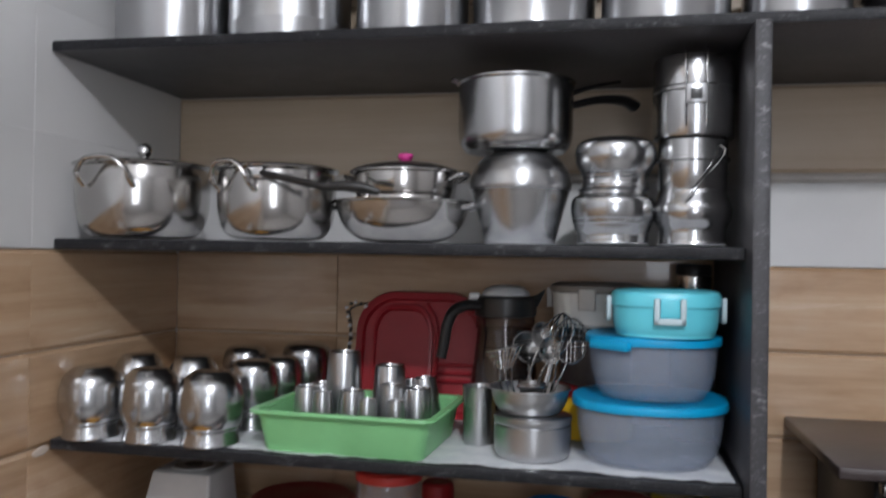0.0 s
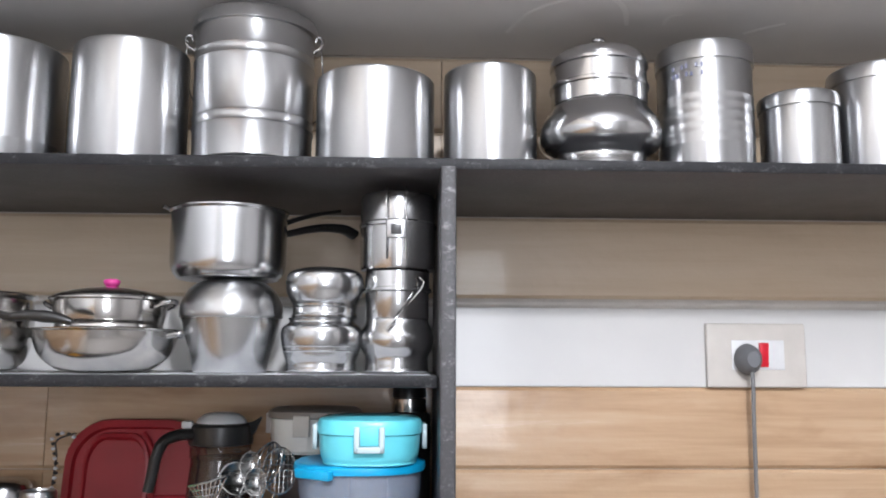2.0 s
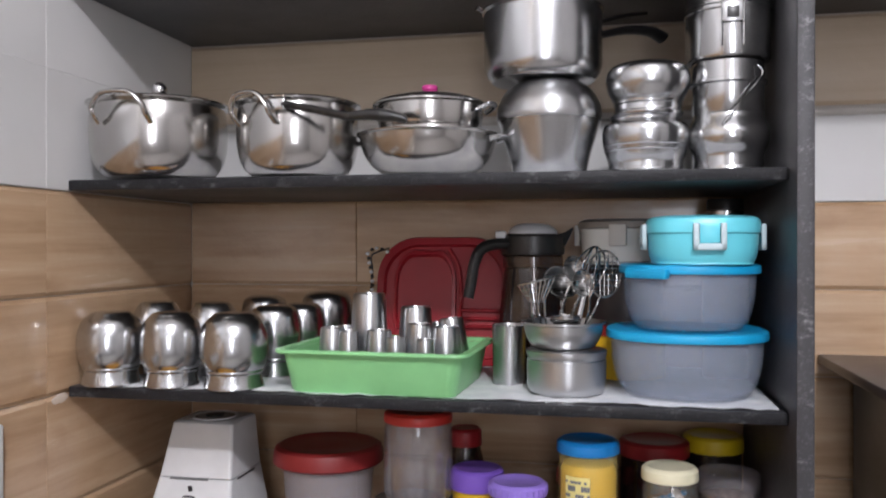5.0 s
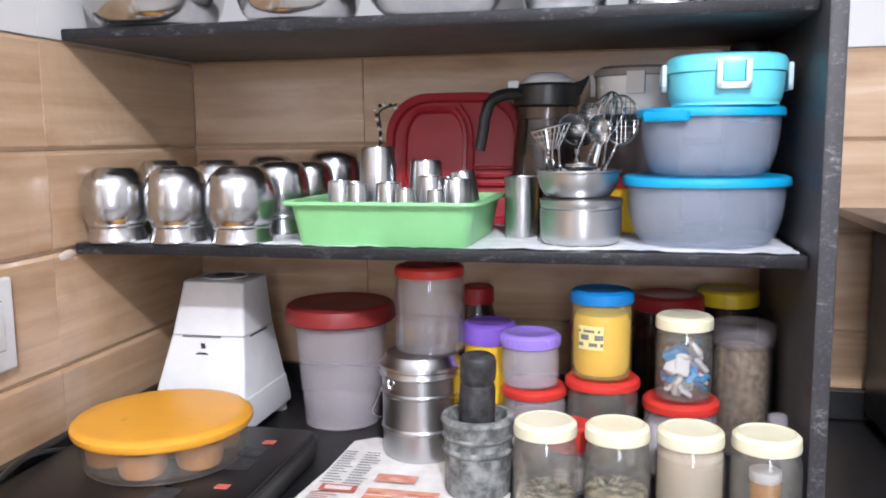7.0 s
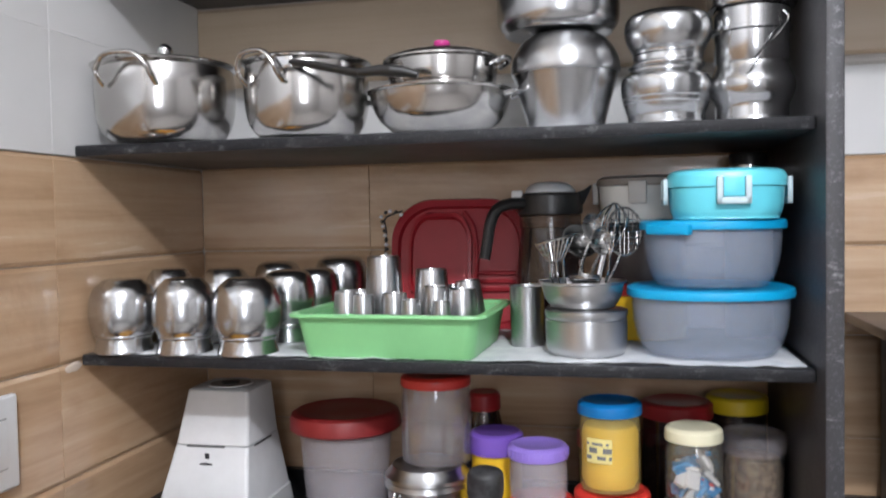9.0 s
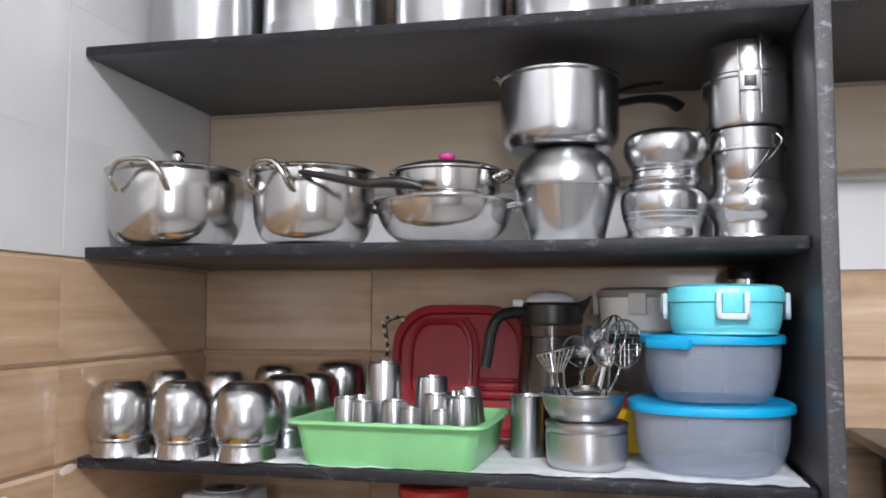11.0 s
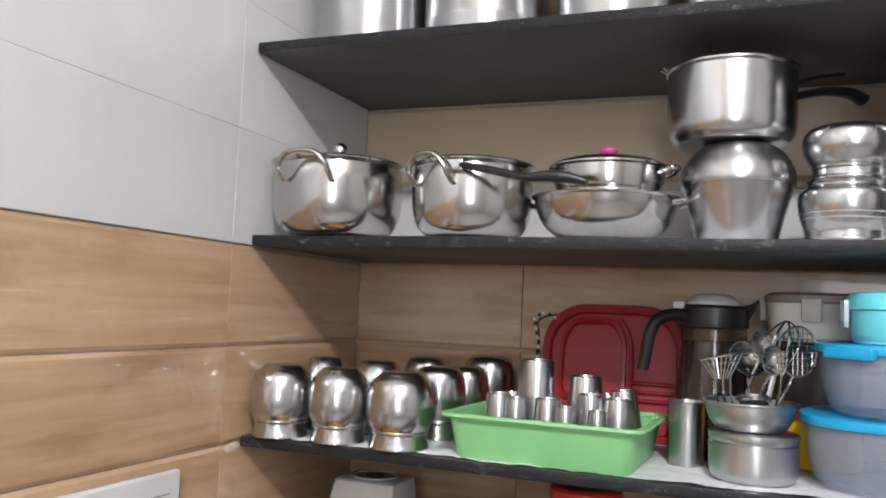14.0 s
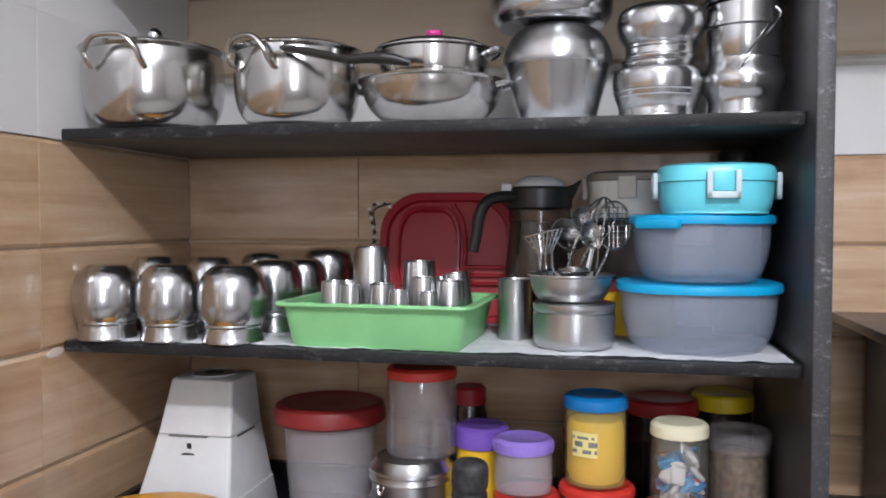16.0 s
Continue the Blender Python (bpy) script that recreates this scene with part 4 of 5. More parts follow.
def plate_outline(w, h0, h1, r, y, n=10):
    """A rounded upright outline whose upper corners are wider than the lower ones."""
    out = []
    for sx, cz, rr, a0 in ((1, h1, r, 0), (-1, h1, r, 90), (-1, h0, r * 0.4, 180), (1, h0, r * 0.4, 270)):
        for k in range(n + 1):
            a = radians(a0 + 90 * k / n)
            zz = cz - rr if cz == h1 else cz + rr
            out.append((sx * (w / 2 - rr) + rr * math.cos(a), y, zz + rr * math.sin(a)))
    return out


part("plate", loft([plate_outline(0.218, 0.0, 0.205, 0.065, 0.010), plate_outline(0.222, 0.0, 0.207, 0.067, 0.004), plate_outline(0.218, 0.002, 0.205, 0.065, -0.002), plate_outline(0.196, 0.010, 0.194, 0.058, -0.003), plate_outline(0.190, 0.013, 0.191, 0.056, 0.004)]), RED_BOARD, board)
left_well = loft([[(x * 0.58 - 0.030, y, z) for x, y, z in plate_outline(0.180, 0.055, 0.186, 0.055, 0.0042)], [(x * 0.58 - 0.030, y, z) for x, y, z in plate_outline(0.176, 0.057, 0.184, 0.053, -0.002)], [(x * 0.58 - 0.030, y, z) for x, y, z in plate_outline(0.160, 0.062, 0.178, 0.047, -0.003)], [(x * 0.58 - 0.030, y, z) for x, y, z in plate_outline(0.154, 0.066, 0.174, 0.045, 0.003)]])
part("well", left_well, RED_BOARD, board)
for k in range(3):
    part("ridge", tube([(0.028, -0.001, 0.062 + 0.013 * k), (0.060, -0.002, 0.062 + 0.013 * k), (0.092, -0.001, 0.062 + 0.013 * k)], 0.003, 8), RED_BOARD, board)
part("ridge", tube([(0.026, -0.001, 0.052), (0.030, -0.002, 0.110), (0.024, -0.002, 0.160), (0.008, -0.001, 0.186)], 0.0035, 8), RED_BOARD, board)

beads = thing("bead_string", -0.424, 1.300, L, "string of small dark and pale beads beside the red plate", "beads")
for k in range(15):
    t = k / 14
    bz = 0.105 + 0.075 * min(1, t * 1.35)
    bx = -0.003 + 0.004 * math.sin(6 * t) + (0.030 * max(0, t - 0.72) / 0.28)
    bz -= 0.0 if t < 0.72 else -0.006 * math.sin((t - 0.72) / 0.28 * 3.1)
    part("bead", lathe(arc([(0.0, -0.0030), (0.0028, -0.0015), (0.0032, 0.0), (0.0028, 0.0015), (0.0, 0.0030)], 2), 12, None, bx, 0.002 * (k % 2), bz), BLACK_PLASTIC if k % 2 else WRAP_WHITE, beads)
part("cord", tube([(-0.006, 0.012, 0.0), (-0.005, 0.006, 0.06), (-0.003, 0.001, 0.105), (0.001, 0.001, 0.15), (0.0, 0.001, 0.175), (0.028, 0.001, 0.186)], 0.0014, 6), BLACK_PLASTIC, beads)

jar_back = thing("storage_jar", -0.030, 1.268, L, "orange-yellow plastic jar behind the steel bowls", "jar")
part("body", lathe(arc([(0.0, 0.001), (0.052, 0.001), (0.056, 0.006), (0.057, 0.04), (0.056, 0.062)], 5), 48), YELLOW, jar_back)
part("lid", lathe([(0.056, 0.062), (0.060, 0.0625), (0.060, 0.076), (0.057, 0.0785), (0, 0.0785)], 48), MAROON, jar_back)
# Added jar: fills the dark gap here and carries the lunch box.
support_jar = thing("storage_jar", -0.028, 1.268, L + 0.0787, "dark brown jar added to carry the lunch box", "jar")
part("body", lathe(arc([(0.0, 0.001), (0.048, 0.001), (0.052, 0.006), (0.053, 0.04), (0.052, 0.066)], 5), 48), OVEN_BROWN, support_jar)
part("lid", lathe([(0.052, 0.066), (0.056, 0.0665), (0.056, 0.081), (0.053, 0.0838), (0, 0.0838)], 48), BLACK_PLASTIC, support_jar)
grey_box = thing("lunch_box", -0.028, 1.268, L + 0.1635, "pale cream plastic lunch box with a taupe lid", "lunch box")
part("body", lathe([(0.0, 0.0), (0.058, 0.0), (0.063, 0.005), (0.066, 0.048), (0.067, 0.050), (0, 0.050)], 48, power=2.6), PALE_BOX, grey_box)
part("lid", lathe([(0.067, 0.0502), (0.069, 0.052), (0.068, 0.060), (0.060, 0.064), (0, 0.065)], 48, power=2.6), TAUPE, grey_box)
for a in (-100, -10, 170):
    m = pose(0.070 * math.cos(radians(a)), 0.070 * math.sin(radians(a)), 0.040, 0, 0, a)
    part("latch", moved(box(-0.004, 0.004, -0.012, 0.012, -0.014, 0.016, 0.0015), m), PLATE_GREY, grey_box)

flask = thing("water_flask", 0.113, 1.290, L, "tall black flask with a steel cap ring", "flask")
part("body", lathe(arc([(0.0, 0.001), (0.029, 0.001), (0.032, 0.005), (0.032, 0.200), (0.027, 0.212), (0.0225, 0.220)], 5), 40), BLACK_PLASTIC, flask)
part("ring", lathe([(0.0225, 0.2202), (0.0255, 0.221), (0.0255, 0.240), (0.0225, 0.241)], 40), STEEL, flask)
part("cap", lathe([(0.0225, 0.2412), (0.026, 0.242), (0.026, 0.254), (0.024, 0.258), (0, 0.259)], 40), BLACK_PLASTIC, flask)


def food_box(x, y, z, r, hh, label, tabs=(52,), power=2.35, sy=0.97):
    b = thing("food_container", x, y, z, label, "container", "round frosted food containers")
    outer = arc([(0.0, 0.001), (r * 0.70, 0.001), (r * 0.80, 0.004), (r * 0.875, 0.013), (r * 0.93, 0.028), (r * 0.965, hh * 0.6), (r * 0.985, hh)], 5)
    part("body", lathe(outer + shell(outer, 0.0016), 64, sy=sy, power=power), FROSTED, b)
    lid = part("lid", lathe([(r * 0.98, hh - 0.002), (r * 1.035, hh - 0.0035), (r * 1.045, hh), (r * 1.035, hh + 0.0055), (r * 0.99, hh + 0.0075), (r * 0.94, hh + 0.0070), (r * 0.90, hh + 0.006), (0, hh + 0.006)], 64, sy=sy, power=power), BLUE_LID, b, "bright blue snap-on lid")
    for a in tabs:
        c = math.cos(radians(a)), math.sin(radians(a))
        f = r * 1.03 * (abs(c[0]) ** power + abs(c[1]) ** power) ** (-1 / power)
        m = pose(f * c[0], f * sy * c[1], hh, 0, 0, a)
        part("lid_tab", moved(box(-0.008, 0.0030, -0.030, 0.030, -0.0095, 0.0030, 0.0028), m), BLUE_LID, lid)
    return b


food_box(0.0445, 1.135, L, 0.0965, 0.077, "large round frosted plastic container with a blue lid")
food_box(0.048, 1.135, L + 0.0845, 0.0840, 0.0745, "frosted plastic container with a blue lid, stacked on another", (232, 52))
lunch = thing("lunch_box", 0.062, 1.110, L + 0.1665, "aqua plastic lunch box with pale clip latches", "lunch box")
part("body", lathe(arc([(0.0, 0.0), (0.055, 0.0), (0.061, 0.004), (0.0645, 0.014), (0.0665, 0.036)], 4) + [(0.0665, 0.038)], 64, power=2.6), AQUA, lunch)
part("lid", lathe([(0.0662, 0.0385), (0.0685, 0.039), (0.0688, 0.051), (0.066, 0.0565), (0.060, 0.0590), (0.054, 0.0582), (0.050, 0.0600), (0, 0.0605)], 64, power=2.6), AQUA, lunch)
for a in (-88, 2, 182):
    m = pose(0.0712 * math.cos(radians(a)), 0.0712 * math.sin(radians(a)), 0.034, 0, 0, a)
    clip = box(-0.003, 0.003, -0.019, 0.019, -0.016, -0.008, 0.0015)
    box(-0.003, 0.003, -0.019, -0.012, -0.016, 0.016, 0.0015, bm=clip)
    box(-0.003, 0.003, 0.012, 0.019, -0.016, 0.016, 0.0015, bm=clip)
    latch = part("latch", moved(clip, m), LATCH, lunch, "pale grey clip latch")
    part("latch_plate", moved(box(-0.0025, 0.0008, -0.0115, 0.0115, -0.0075, 0.015, 0.001), m), AQUA, latch)


# ---- on the counter ----
C = COUNTER_Z + 0.0008
mixer = thing("mixer_grinder", -0.648, 1.185, C, "white plastic mixer grinder base with a tapered body", "mixer")


def block(w0, w1, d0, d1, cy0, cy1, z0, z1, r=0.008):
    return loft([round_rect(w0, d0, r, z0, 4, 0, cy0), round_rect(w1, d1, r, z1, 4, 0, cy1)])


part("skirt", loft([round_rect(0.158, 0.166, 0.014, 0.016, 4), round_rect(0.160, 0.168, 0.014, 0.020, 4), round_rect(0.148, 0.156, 0.012, 0.058, 4)]), WHITE_PLASTIC, mixer)
part("lower_body", block(0.142, 0.116, 0.150, 0.108, 0, 0.012, 0.0585, 0.142, 0.006), WHITE_PLASTIC, mixer)
part("upper_body", loft([round_rect(0.115, 0.107, 0.006, 0.1435, 4, 0, 0.012), round_rect(0.098, 0.084, 0.006, 0.218, 4, 0.001, 0.022), round_rect(0.090, 0.076, 0.006, 0.221, 4, 0.001, 0.022)]), WHITE_PLASTIC, mixer)
part("seam_slot", box(-0.038, 0.022, -0.0450, -0.0405, 0.1405, 0.1428, 0.0006), CABLE_GREY, mixer)
part("vent_slot", moved(box(-0.0012, 0.0012, -0.034, 0.024, -0.0013, 0.0013, 0.0006), pose(0.0585, 0.012, 0.140, 0, 0, 0)), BLACK_PLASTIC, mixer)
part("coupler_ring", lathe([(0.032, 0.2212), (0.034, 0.2215), (0.034, 0.2232), (0.031, 0.2232), (0.030, 0.2216), (0, 0.2216)], 40, None, 0.001, 0.022), WHITE_PLASTIC, mixer)
part("coupler_well", lathe([(0.0300, 0.2217), (0.0300, 0.2226), (0, 0.2226)], 40, None, 0.001, 0.022), TAUPE, mixer)
part("coupler", lathe([(0.014, 0.2218), (0.014, 0.2245), (0.006, 0.2250), (0, 0.2250)], 12, None, 0.001, 0.022), BLACK_PLASTIC, mixer)
badge = pose(-0.004, -0.0488, 0.1275, 14, 0, 0)
part("badge_mark", moved(box(-0.0022, 0.0022, -0.0006, 0.0006, -0.006, 0.006), badge), DARK_INK, mixer, smooth=False)
part("badge_mark", moved(box(0.0008, 0.0042, -0.0006, 0.0006, -0.004, 0.006), badge), DARK_INK, mixer, smooth=False)
part("badge_oval", moved(lathe([(0.0, -0.0006), (0.0105, -0.0006), (0.0105, 0.0006), (0.0, 0.0006)], 24, sy=0.30), pose(-0.004, -0.0514, 0.1168, 104, 0, 0)), DARK_INK, mixer, smooth=False)
for sx in (-1, 1):
    for sy in (-1, 1):
        part("foot", lathe([(0, 0), (0.011, 0), (0.012, 0.003), (0.010, 0.0165), (0, 0.0165)], 16, None, sx * 0.062, sy * 0.066), GREY_PLASTIC, mixer)

hob = thing("induction_hob", -0.600, 0.905, C, "flat black glass cooktop with small red panel marks", "cooktop")
part("body", loft([round_rect(0.300, 0.330, 0.02, 0.003), round_rect(0.304, 0.334, 0.02, 0.008), round_rect(0.306, 0.336, 0.02, 0.030), round_rect(0.300, 0.330, 0.018, 0.034)]), BLACK_PLASTIC, hob)
part("glass_plate", loft([round_rect(0.296, 0.326, 0.016, 0.0345), round_rect(0.296, 0.326, 0.016, 0.0375), round_rect(0.292, 0.322, 0.015, 0.0385)]), HOB_GLASS, hob)
for x, y in ((0.104, 0.108), (0.109, -0.032)):
    part("red_mark", box(x - 0.008, x + 0.008, y - 0.006, y + 0.006, 0.0386, 0.0392), RED_INK, hob, "small red printed mark", smooth=False)
for x, y in ((0.096, 0.072), (0.100, 0.030), (0.055, -0.060)):
    part("grey_mark", box(x - 0.016, x + 0.016, y - 0.014, y + 0.014, 0.0386, 0.0392), PESTLE_STONE, hob, smooth=False)
for x, y in ((-0.12, -0.13), (0.12, -0.13), (-0.12, 0.13), (0.12, 0.13)):
    part("foot", lathe([(0, 0), (0.012, 0), (0.012, 0.0035), (0, 0.0035)], 14, None, x, y), BLACK_PLASTIC, hob)
cable = thing("power_cable", -0.745, 0.80, C, "thin black power cable lying by the cooktop", "cable")
part("cord", tube([(0.04, -0.04, 0.055), (0.010, 0.02, 0.052), (-0.006, 0.09, 0.050), (-0.004, 0.17, 0.030), (0.02, 0.24, 0.022), (0.05, 0.27, 0.006)], 0.0038, 8), BLACK_PLASTIC, cable)

spice_box = thing("masala_box", -0.604, 0.945, C + 0.0388, "round clear spice box with an orange ribbed lid", "spice box", "", 18)
part("body", lathe(arc([(0.0, 0.0008), (0.085, 0.0008), (0.094, 0.004), (0.099, 0.020), (0.1005, 0.0455)], 4) + [(0.099, 0.0455), (0.092, 0.006), (0, 0.004)], 64), CLEAR, spice_box)
part("lid", lathe([(0.1005, 0.043), (0.1065, 0.0425), (0.108, 0.0455), (0.1075, 0.051), (0.103, 0.0550), (0.096, 0.0559), (0.090, 0.0560), (0, 0.0560)], 72), ORANGE_LID, spice_box, "orange plastic lid with fine ribs")
for k in range(-9, 10):
    yy = k * 0.0095
    half = math.sqrt(0.090**2 - yy**2) if abs(yy) < 0.089 else 0.01
    part("rib", box(-half, half, yy - 0.0012, yy + 0.0012, 0.0556, 0.05614, 0.0001, 1), ORANGE_LID, spice_box)
for k in range(6):
    a = radians(60 * k + 20)
    part("cup", lathe([(0, 0.005), (0.024, 0.005), (0.027, 0.010), (0.0285, 0.034), (0.0, 0.034)], 28, None, 0.064 * math.cos(a), 0.064 * math.sin(a)), PEACH, spice_box)
part("cup", lathe([(0, 0.005), (0.024, 0.005), (0.027, 0.010), (0.0285, 0.034), (0.0, 0.034)], 28), PEACH, spice_box)

bin_ = thing("flour_bin", -0.470, 1.225, C, "tall frosted plastic bin with a maroon lid", "bin")
bin_wall = arc([(0.0, 0.001), (0.052, 0.001), (0.056, 0.006), (0.061, 0.05), (0.070, 0.162)], 4)
part("body", lathe(bin_wall + shell(bin_wall), 56), BIN_WALL, bin_)
part("lid", lathe([(0.0700, 0.154), (0.0795, 0.157), (0.0830, 0.160), (0.0825, 0.174), (0.0800, 0.181), (0.0745, 0.1845), (0.0705, 0.1850), (0.067, 0.1835), (0.030, 0.1845), (0, 0.185)], 64), BIN_LID, bin_, "dull maroon flat lid with a thick rim")

pail = thing("steel_pail", -0.318, 1.118, C, "lidded steel milk can with wire handle, on newspaper", "pail")
part("body", lathe([(0, 0.001), (0.050, 0.001), (0.053, 0.005), (0.0535, 0.038), (0.0555, 0.0405), (0.0555, 0.0425), (0.0535, 0.045), (0.0535, 0.086), (0.0555, 0.0885), (0.0555, 0.0905), (0.0535, 0.093), (0.0535, 0.118), (0, 0.118)], 56), STEEL_SATIN, pail)
part("lid", lathe([(0.0535, 0.112), (0.0565, 0.1125), (0.0575, 0.115), (0.0565, 0.118), (0.0560, 0.122), (0.0575, 0.124), (0.0570, 0.128), (0.052, 0.133), (0.050, 0.1365), (0.047, 0.1405), (0.044, 0.1395), (0, 0.1395)], 56), STEEL_SATIN, pail, "stepped steel lid with rolled rings")
part("clip", tube([(-0.032, -0.041, 0.116), (-0.034, -0.046, 0.108), (-0.030, -0.049, 0.101), (-0.026, -0.047, 0.108), (-0.028, -0.044, 0.114)], 0.0018, 6), STEEL, pail)
part("wire_handle", tube([(-0.046, -0.026, 0.100), (-0.056, -0.026, 0.080), (-0.064, -0.020, 0.062), (-0.062, -0.012, 0.050), (-0.052, 0.0, 0.046)], 0.0013, 6), STEEL, pail)


def jar(x, y, z, r, hh, lid_h, lid_mat, wall, label, fill=None, level=0.6, neck=0.0, over=0.002, group="spice jars", name="spice_jar", ribs=0, top=0.0):
    """A round jar: clear or frosted wall, its contents, and a screw lid."""
    j = thing(name, x, y, z, label, "jar", group)
    b = hh - lid_h
    n = r - neck
    prof = arc([(0.0, 0.001), (r * 0.88, 0.001), (r * 0.97, 0.005), (r, 0.014), (r, b * 0.72), (r - neck * 0.35, b * 0.88), (n, b)], 4)
    inner = shell(prof)
    part("body", lathe(prof + inner, 40), wall, j)
    if fill:
        f = r - 0.0026
        part("contents", lathe([(0, 0.0045), (f * 0.88, 0.005), (f, 0.014), (f, b * level * 0.9), (f * 0.9, b * level), (f * 0.3, b * level * 1.03), (0, b * level * 1.03)], 32), fill, j)
    rl = n + over
    lid = [(rl - 0.0015, b - 0.001), (rl + 0.0012, b), (rl + 0.0016, b + 0.004), (rl + 0.0010, hh - 0.004), (rl - 0.002, hh - 0.001), (rl * 0.86, hh), (rl * 0.82, hh - 0.001 + top), (0, hh - 0.001 + top)]
    part("lid", lathe(lid, 48), lid_mat, j)
    for k in range(ribs):
        a = 2 * math.pi * k / ribs
        part("grip", moved(box(-0.0008, 0.0008, -0.0013, 0.0013, b + 0.004, hh - 0.005), Matrix.Rotation(a, 4, "Z") @ Matrix.Translation((rl + 0.0014, 0, 0))), lid_mat, j, smooth=False)
    return j


jar(-0.309, 1.135, C + 0.1412, 0.0475, 0.117, 0.0145, RED, glassy("scuffed_clear_plastic", (0.95, 0.94, 0.95), 0.075, (0.80, 0.78, 0.80), 0.10), "clear scuffed jar with a red lid, on the steel can", None, 0.0, 0.002, name="storage_jar", over=0.0005)
jar(-0.232, 1.165, C, 0.0340, 0.176, 0.028, PURPLE, YELLOW, "yellow jar with a purple screw lid", None, 0, 0.0)
jar(-0.163, 1.100, C, 0.0415, 0.110, 0.012, RED, FROSTED_PALE, "clear jar with a bright red lid", POWDER, 0.7, 0.002)
jar(-0.168, 1.100, C + 0.1105, 0.0370, 0.068, 0.0165, PURPLE_PALE, FROSTED_PALE, "frosted jar with a ribbed purple lid, on a red-lidded jar", None, 0.0, 0.002, ribs=28)
jar(-0.076, 1.102, C, 0.0450, 0.125, 0.012, RED, CLEAR, "clear jar of dry spices with a red lid", SPICE, 0.45, 0.001)
yellow_jar = jar(-0.078, 1.102, C + 0.1255, 0.0375, 0.1115, 0.016, JAR_BLUE, clouded("yellow_frosted", (0.86, 0.68, 0.24), 0.82, 0.3), "frosted jar of yellow powder with a blue lid and label", YELLOW, 0.84, 0.001)
for k in range(9):
    a = radians(229 + 5.4 * k)
    part("label", moved(box(-0.0021, 0.0021, -0.0005, 0.0002, 0.040, 0.070), pose(0.0382 * math.cos(a), 0.0382 * math.sin(a), 0, 0, 0, math.degrees(a) + 90)), LABEL, yellow_jar, "strip of a printed paper label", smooth=False)
    for z0, z1, skip in ((0.0445, 0.0490, (2, 3, 7)), (0.0525, 0.0590, (0, 4, 5)), (0.0620, 0.0650, (1, 6, 8))):
        if k not in skip:
            part("print_bar", moved(box(-0.0017, 0.0017, -0.0009, 0.0, z0, z1), pose(0.0382 * math.cos(a), 0.0382 * math.sin(a), 0, 0, 0, math.degrees(a) + 90)), PLUG_GREY, yellow_jar, smooth=False)
jar(0.021, 1.102, C, 0.0450, 0.102, 0.013, RED, FROSTED_PALE, "frosted jar with a red lid under a candy jar", WRAP_WHITE, 0.8, 0.001)
candy = jar(0.023, 1.102, C + 0.1025, 0.0345, 0.105, 0.0165, CREAM, CLEAR, "clear jar of wrapped sweets with a cream lid", None, 0, 0.003)
rnd = random.Random(5)
for k in range(42):
    a, rr, zz = rnd.uniform(0, 6.28), 0.0205 * math.sqrt(rnd.random()), 0.014 + 0.054 * rnd.random() ** 1.3
    s = box(-0.012, 0.012, -0.009, 0.009, -0.003, 0.003, 0.002, 1)
    moved(s, pose(rr * math.cos(a), rr * math.sin(a), zz, rnd.uniform(-60, 60), rnd.uniform(-60, 60), rnd.uniform(0, 180)))
    part("sweet", s, (WRAP_BLUE, WRAP_WHITE, WRAP_WHITE, WRAP_BLUE, WRAP_WHITE, WRAP_WHITE, WRAP_BLUE, WRAP_WHITE, WRAP_RED)[k % 9], candy)
jar(0.012, 1.272, C, 0.0480, 0.202, 0.022, MAROON, CLEAR_DARK, "tall dark jar with a maroon lid near the wall", DARK_FOOD, 0.8, 0.001)
jar(0.098, 1.305, C, 0.0410, 0.206, 0.023, YELLOW_LID, CLEAR_DARK, "tall dark jar with a yellow lid near the wall", DARK_FOOD, 0.8, 0.001)
jar(0.106, 1.205, C, 0.0400, 0.178, 0.026, FROSTED_PALE, CLEAR, "tall clear jar of brown seeds with a clear lid", BROWN_SEEDS, 0.95, 0.001)
jar(-0.268, 1.275, C, 0.0300, 0.206, 0.026, MAROON, CLEAR_DARK, "dark jar with a small maroon lid near the wall", DARK_FOOD, 0.6, 0.008)
jar(-0.085, 1.262, C, 0.0420, 0.160, 0.024, MAROON, CLEAR_DARK, "dark jar with a maroon lid near the wall", DARK_FOOD, 0.8, 0.001)
jar(-0.112, 1.030, C, 0.0260, 0.085, 0.030, RED, FROSTED_PALE, "small jar with a red lid behind the front row", POWDER, 0.6, 0.001)
